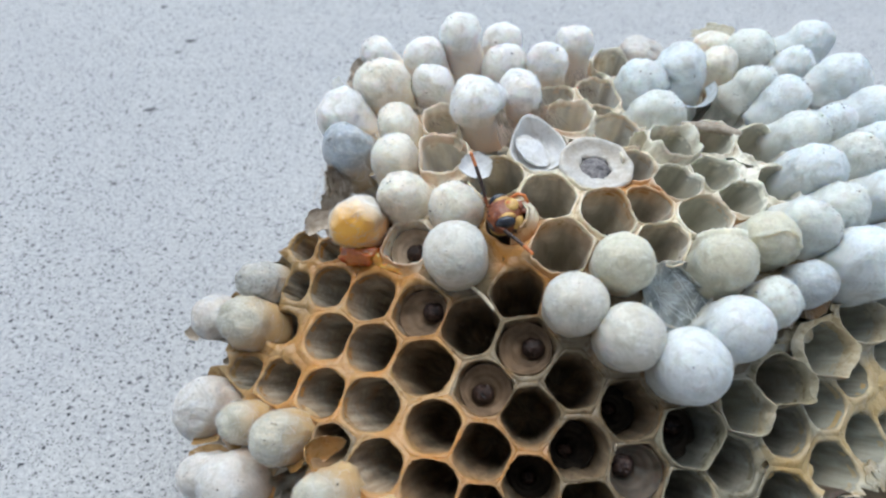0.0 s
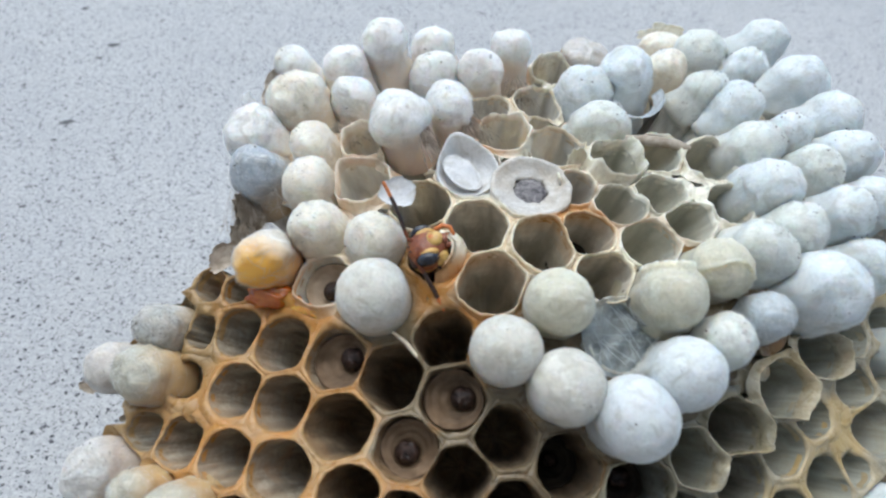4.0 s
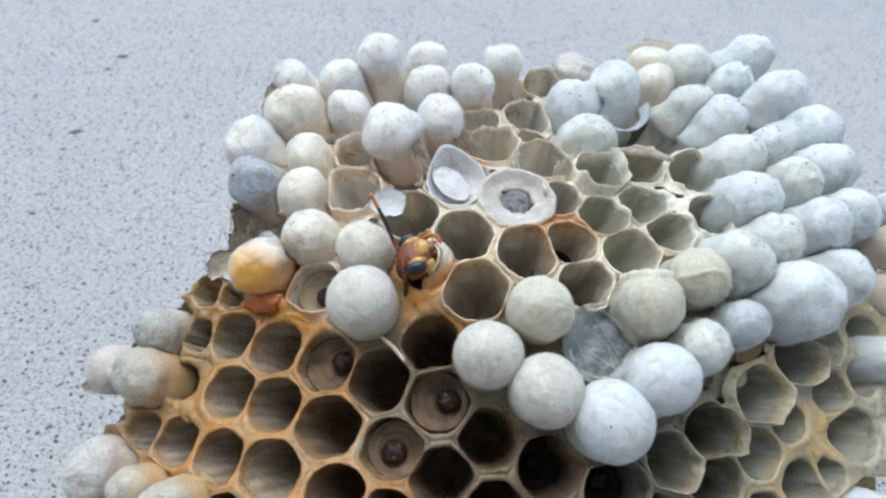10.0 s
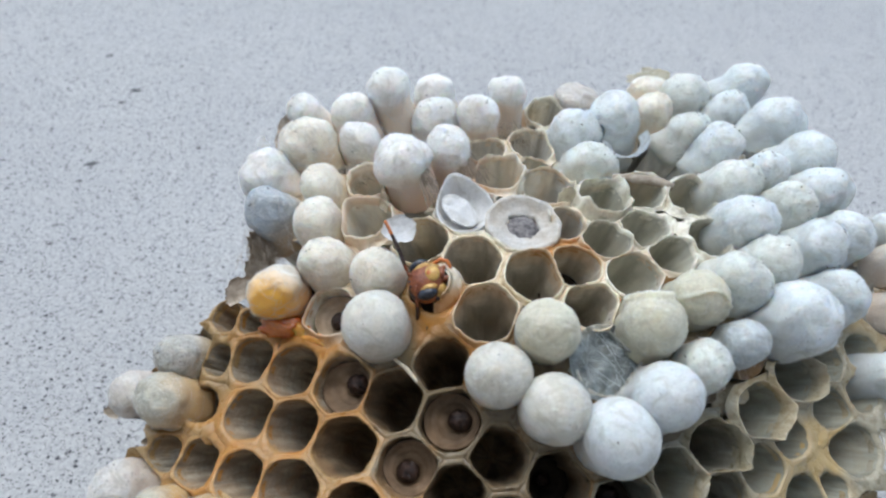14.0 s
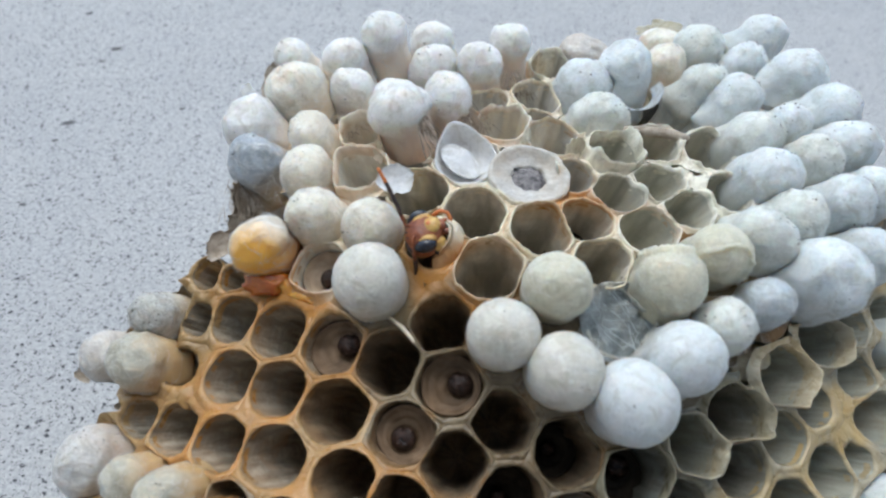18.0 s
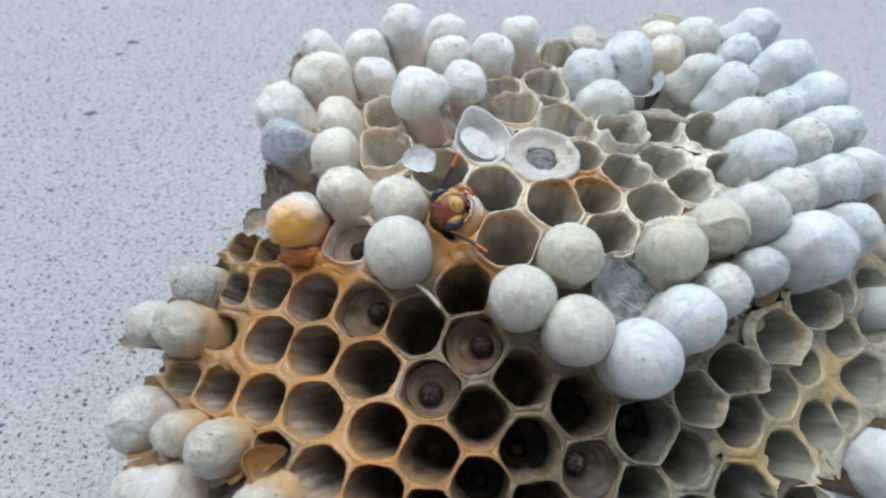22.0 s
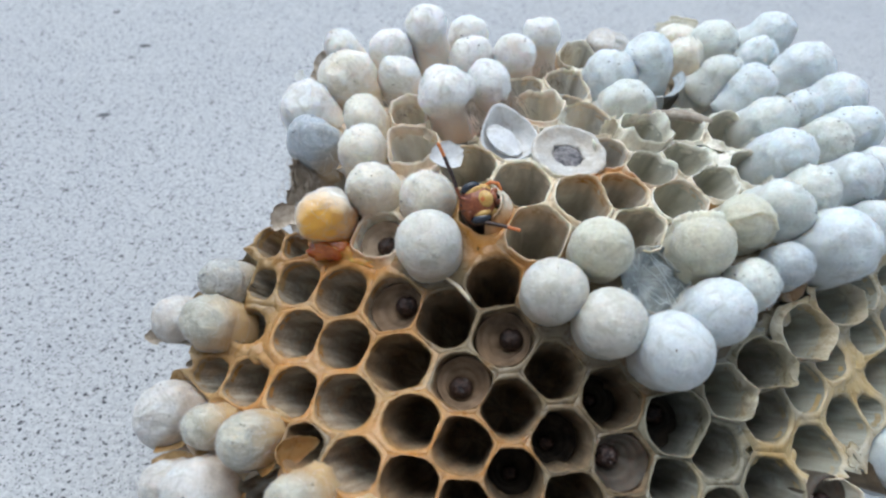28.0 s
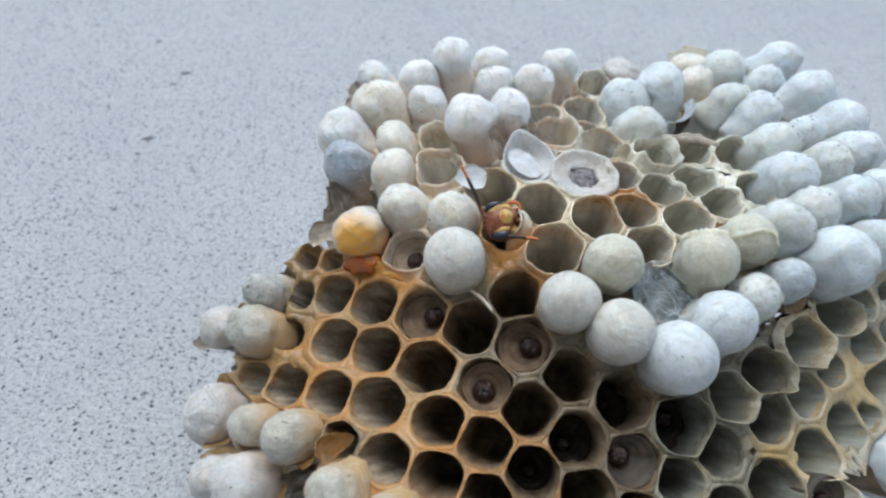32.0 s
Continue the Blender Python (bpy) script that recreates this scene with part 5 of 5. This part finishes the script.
for side in (-1, 1):
    blob("eye", W_EYE, wasp_head, (side * 1.36, 0.1, 0.56), (0.55, 0.92, 0.75), (0, side * 22, side * 8), label="black glossy compound eye")
    blob("eye_rim", W_YELLOW, wasp_head, (side * 0.98, -0.1, 0.72), (0.42, 0.86, 0.52), (0, side * 25, side * 8), label="yellow ring beside the eye")
    blob("cheek", W_YELLOW, wasp_head, (side * 1.1, -0.8, -0.2), (0.5, 0.7, 0.7), (0, 0, side * -20))
    blob("mandible", W_RED, wasp_head, (side * 0.45, -1.6, 0.2), (0.28, 0.5, 0.26), (0, 0, side * 25), 0.1)
    blob("antenna_socket", W_DARK, wasp_head, (side * 0.48, 0.45, 1.12), (0.24, 0.24, 0.16))
blob("clypeus", W_YELLOW, wasp_head, (0, -0.85, 0.95), (0.78, 0.7, 0.5), bulge=0.05, label="yellow face shield")
blob("clypeus_spot", W_ORANGE, wasp_head, (0, -0.8, 1.22), (0.42, 0.4, 0.24))
blob("brow", W_YELLOW, wasp_head, (0, 0.0, 1.16), (0.42, 0.24, 0.18))
blob("labrum", W_RED, wasp_head, (0, -1.55, 0.55), (0.55, 0.3, 0.32))
blob("crown", W_DARK, wasp_head, (-0.35, 1.3, 0.1), (1.0, 0.42, 0.5), label="dark crown with three simple eyes")
for ox, oy in ((0, 1.0), (0.26, 1.25), (-0.26, 1.25)):
    blob("simple_eye", W_EYE, wasp_head, (ox, oy, 0.95), (0.1, 0.1, 0.08), n=10)
blob("occiput", W_YELLOW, wasp_head, (0, 0.35, -0.8), (1.45, 1.4, 0.26))


def antenna(side, head, length):
    """Elbowed feeler: a rusty shaft, then eleven dark links that end orange."""
    rings = []
    z, knots = 0.0, [(0.0, 0.1), (0.15, 0.12), (0.3, 0.12), (0.45, 0.1)]
    for i in range(11):
        s = 0.5 + (length - 0.5) * i / 11
        e = 0.5 + (length - 0.5) * (i + 1) / 11
        w = 0.165 + 0.04 * math.sin(math.pi * min(1, (i + 2) / 11))
        knots += [(s + 0.03, w * 0.86), (s + 0.1, w), (e - 0.06, w), (e - 0.01, w * 0.86)]
    knots.append((length + 0.12, 0.06))
    for s, w in knots:
        bend = 0.0 if s < 1.2 else 0.016 * (s - 1.2) ** 2 * side
        rings.append([Vector((math.cos(k * math.tau / 10) * w + bend, math.sin(k * math.tau / 10) * w, s)) for k in range(10)])
    v, f = loft(rings, True, True)
    ob = mesh_object("antenna", v, f, W_RED, head, "dark elbowed antenna with an orange tip")
    ob.data.materials.append(W_DARK)
    ob.data.materials.append(W_ORANGE)
    for p in ob.data.polygons:
        h = p.center.z / MM
        p.material_index = 0 if h < 1.2 else 2 if h > length * 0.76 else 1
    return ob


FEELER_AT = {1: Vector((0.95, 1.15, 0.85)), -1: Vector((-1.15, 1.0, 0.75))}
for side, at in FEELER_AT.items():
    twig([(side * 0.48, 0.45, 1.1), (side * 0.6, 0.75, 1.15), (at.x * 0.95, at.y * 0.92, at.z + 0.08), tuple(at)], 0.15, W_RED, "scape", wasp_head)
# the whole head is a tenth larger than its drawing
for piece in [wasp_head] + list(wasp_head.children):
    piece.data.transform(Matrix.Scale(1.1, 4))
FEELER_AT = {side: at * 1.1 for side, at in FEELER_AT.items()}
feelers = {1: antenna(1, wasp_head, 5.5), -1: antenna(-1, wasp_head, 4.9)}

# thorax behind the head, and a foreleg hooked over the torn cap
rings = []
for s, w in ((0.4, 0.6), (0.0, 1.2), (-0.8, 1.75), (-2.0, 1.95), (-3.5, 1.8), (-5.0, 1.2)):
    ax = lean(-6.7, 6.6)
    e1, e2 = frame_of(ax)
    rings.append([Vector((1.15, -0.1, -1.5)) + ax * (s - 0.3) + (e1 * math.cos(i * math.tau / 24) + e2 * math.sin(i * math.tau / 24)) * w for i in range(24)])
v, f = loft(rings, True, True)
mesh_object("thorax", v, f, W_DARK, wasp)
for s, w, mat in ((-0.8, 1.62, W_YELLOW), (-1.3, 1.84, W_DARK)):
    rings = [[Vector((1.15, -0.1, -1.5)) + ax * (s - 0.3 + h) + (e1 * math.cos(i * math.tau / 24) + e2 * math.sin(i * math.tau / 24)) * (w + k) for i in range(24)] for h, k in ((0.16, -0.08), (0.12, 0.05), (-0.12, 0.08), (-0.18, -0.05))]
    v, f = loft(rings)
    mesh_object("collar_band", v, f, mat, wasp)
twig([(0.2, 1.0, 0.2), (0.5, 1.35, 0.95), (1.0, 1.5, 1.35), (1.6, 1.45, 1.3), (1.95, 1.2, 0.9), (2.0, 0.8, 0.4)], 0.2, W_ORANGE, "foreleg", wasp)
twig([(0.6, -1.1, -0.6), (1.0, -1.6, -0.5), (1.4, -1.7, -0.8), (1.6, -1.6, -1.4)], 0.2, W_DARK, "foreleg", wasp)

# the torn cap that the wasp pushes aside
WC = next(c for c in CELLS if c["r"] == 2.63 and c["tone"] == "orange" and abs(c["p"].x + 6.7) < 0.2)


def torn_collar(c):
    ax = c["axis"]
    e1 = Vector((0.99, 0.098, 0.098))
    e1 = (e1 - ax * e1.dot(ax)).normalized()
    e2 = ax.cross(e1)
    n, m = 26, 7
    top, low = [], []
    for i in range(n + 1):
        a = radians(-95 + 175 * i / n)
        tall = 2.0 * max(0.0, math.cos(a * 0.9)) ** 0.8 + 0.25 * fuzz((i * 0.8, 1, 2), 1) + 0.2 * fuzz((i * 2.1, 5, 2), 1)
        for j in range(m + 1):
            t = j / m
            rr = c["ri"] * (1.2 - 0.5 * t + 0.12 * math.sin(3 * t)) + 0.06 * fuzz((i * 0.4, j * 0.6, 9), 1)
            d = e1 * math.cos(a) + e2 * math.sin(a)
            p = c["mid"] + d * rr + ax * (-0.6 + (0.6 + tall) * t)
            top.append(p)
            low.append(p - d * (0.5 - 0.3 * t))
    k = len(top)
    faces = []
    for i in range(n):
        for j in range(m):
            q = i * (m + 1) + j
            f = (q, q + m + 1, q + m + 2, q + 1)
            faces += [f, tuple(k + x for x in reversed(f))]
    edge = [i * (m + 1) for i in range(n + 1)] + [n * (m + 1) + j for j in range(1, m + 1)] + [i * (m + 1) + m for i in range(n - 1, -1, -1)] + [j for j in range(m - 1, 0, -1)]
    for a, b in zip(edge, edge[1:] + edge[:1]):
        faces.append((a, b, k + b, k + a))
    mesh_object("torn_collar", top + low, faces, LIP["amber"], c["ob"], "chewed amber edge of the opened cap")


torn_collar(WC)


def motions():
    # head: seconds, turn round the crown axis, nod, roll
    rows = []
    for t, yaw, nod, roll in ((0, 44, 4, 14), (1, 46, 4, 14), (2, 45, 5, 13), (3, 40, 3, 18), (4, 42, 2, 14), (6.5, 38, 2, 16), (9, 38, 2, 16), (11, 40, 3, 16), (13, 38, 4, 14),
                              (14, 32, 0, 16), (16.5, 32, 0, 16), (18, 36, 2, 14), (19, 42, 2, 16), (20, 38, 4, 18), (21, 20, 0, 14), (21.5, 16, -4, 22), (22, 6, -8, 24), (22.5, 4, -8, 22),
                              (23, 2, -4, 22), (24, 6, -8, 20), (26.5, 4, -6, 16), (28, 10, -10, 18), (29, 8, -10, 18), (30, 8, -8, 18), (31, 12, -10, 18), (32, 16, -14, 14)):
        turn = Euler((radians(nod - (14 if t < 21 else 6)), radians(yaw), 0)).to_matrix().to_4x4()
        rows.append((t, Matrix.Translation((0.0, -0.0002, -0.0002)) @ HEAD_BASE @ pose(0, 0, 0, 0, 0, roll) @ turn))
    walk(wasp_head, rows)
    # feelers: seconds, degrees left of upright for the upper one, below level for the lower one
    upper = ((0, 9), (1, 7), (2, 9), (3, 11), (4, 13), (6.5, 15), (7, 10), (8, 13), (9, 14), (10, 15), (13, 16), (14, 13), (16.5, 16), (18, 16), (19, 14), (20, 3), (21, 2), (21.5, -12), (22, -38), (22.5, -22), (23, 11), (24, 19), (27, 12), (28, 13), (30, 14), (32, 15))
    lower = ((0, 38), (2, 40), (3, 40), (4, 60), (6.5, 82), (9, 88), (13, 90), (16.5, 88), (19, 84), (20.2, 80), (21, 66), (21.5, 60), (22, 29), (22.5, 27), (23, 25), (24, 12), (27, 16), (28, 12), (30, 10), (32, 4))

    swing = ((0, 0.45), (3, 0.45), (5, -0.6), (20, -0.6), (21.5, 0.2), (22, 0.45), (32, 0.45))

    def head_turn(t):
        for (t0, a), (t1, b) in zip(rows, rows[1:]):
            if t0 <= t <= t1:
                return a.to_quaternion().slerp(b.to_quaternion(), (t - t0) / (t1 - t0)).to_matrix()
        return rows[-1][1].to_3x3()

    def aim(side, t, way):
        """The feeler's pose in the head's space, pointing along way."""
        m = head_turn(t).transposed()
        w = (m @ way).normalized()
        q = w.to_track_quat("Z", "Y").to_matrix().to_4x4()
        return Matrix.Translation(FEELER_AT[side] * MM) @ q

    def blend(table, t):
        for (t0, a), (t1, b) in zip(table, table[1:]):
            if t0 <= t <= t1:
                return a + (b - a) * (t - t0) / (t1 - t0)
        return table[-1][1]

    times = sorted({t for t, _ in upper} | {t for t, _ in lower} | {t for t, _ in rows})
    walk(feelers[1], [(t, aim(1, t, HEAD_X * math.cos(radians(blend(upper, t))) + HEAD_Y * (math.sin(radians(blend(upper, t))) + 0.1) + HEAD_Z * 0.15)) for t in times])
    walk(feelers[-1], [(t, aim(-1, t, -HEAD_X * math.sin(radians(blend(lower, t))) - HEAD_Y * math.cos(radians(blend(lower, t))) + HEAD_Z * blend(swing, t))) for t in times])


motions()
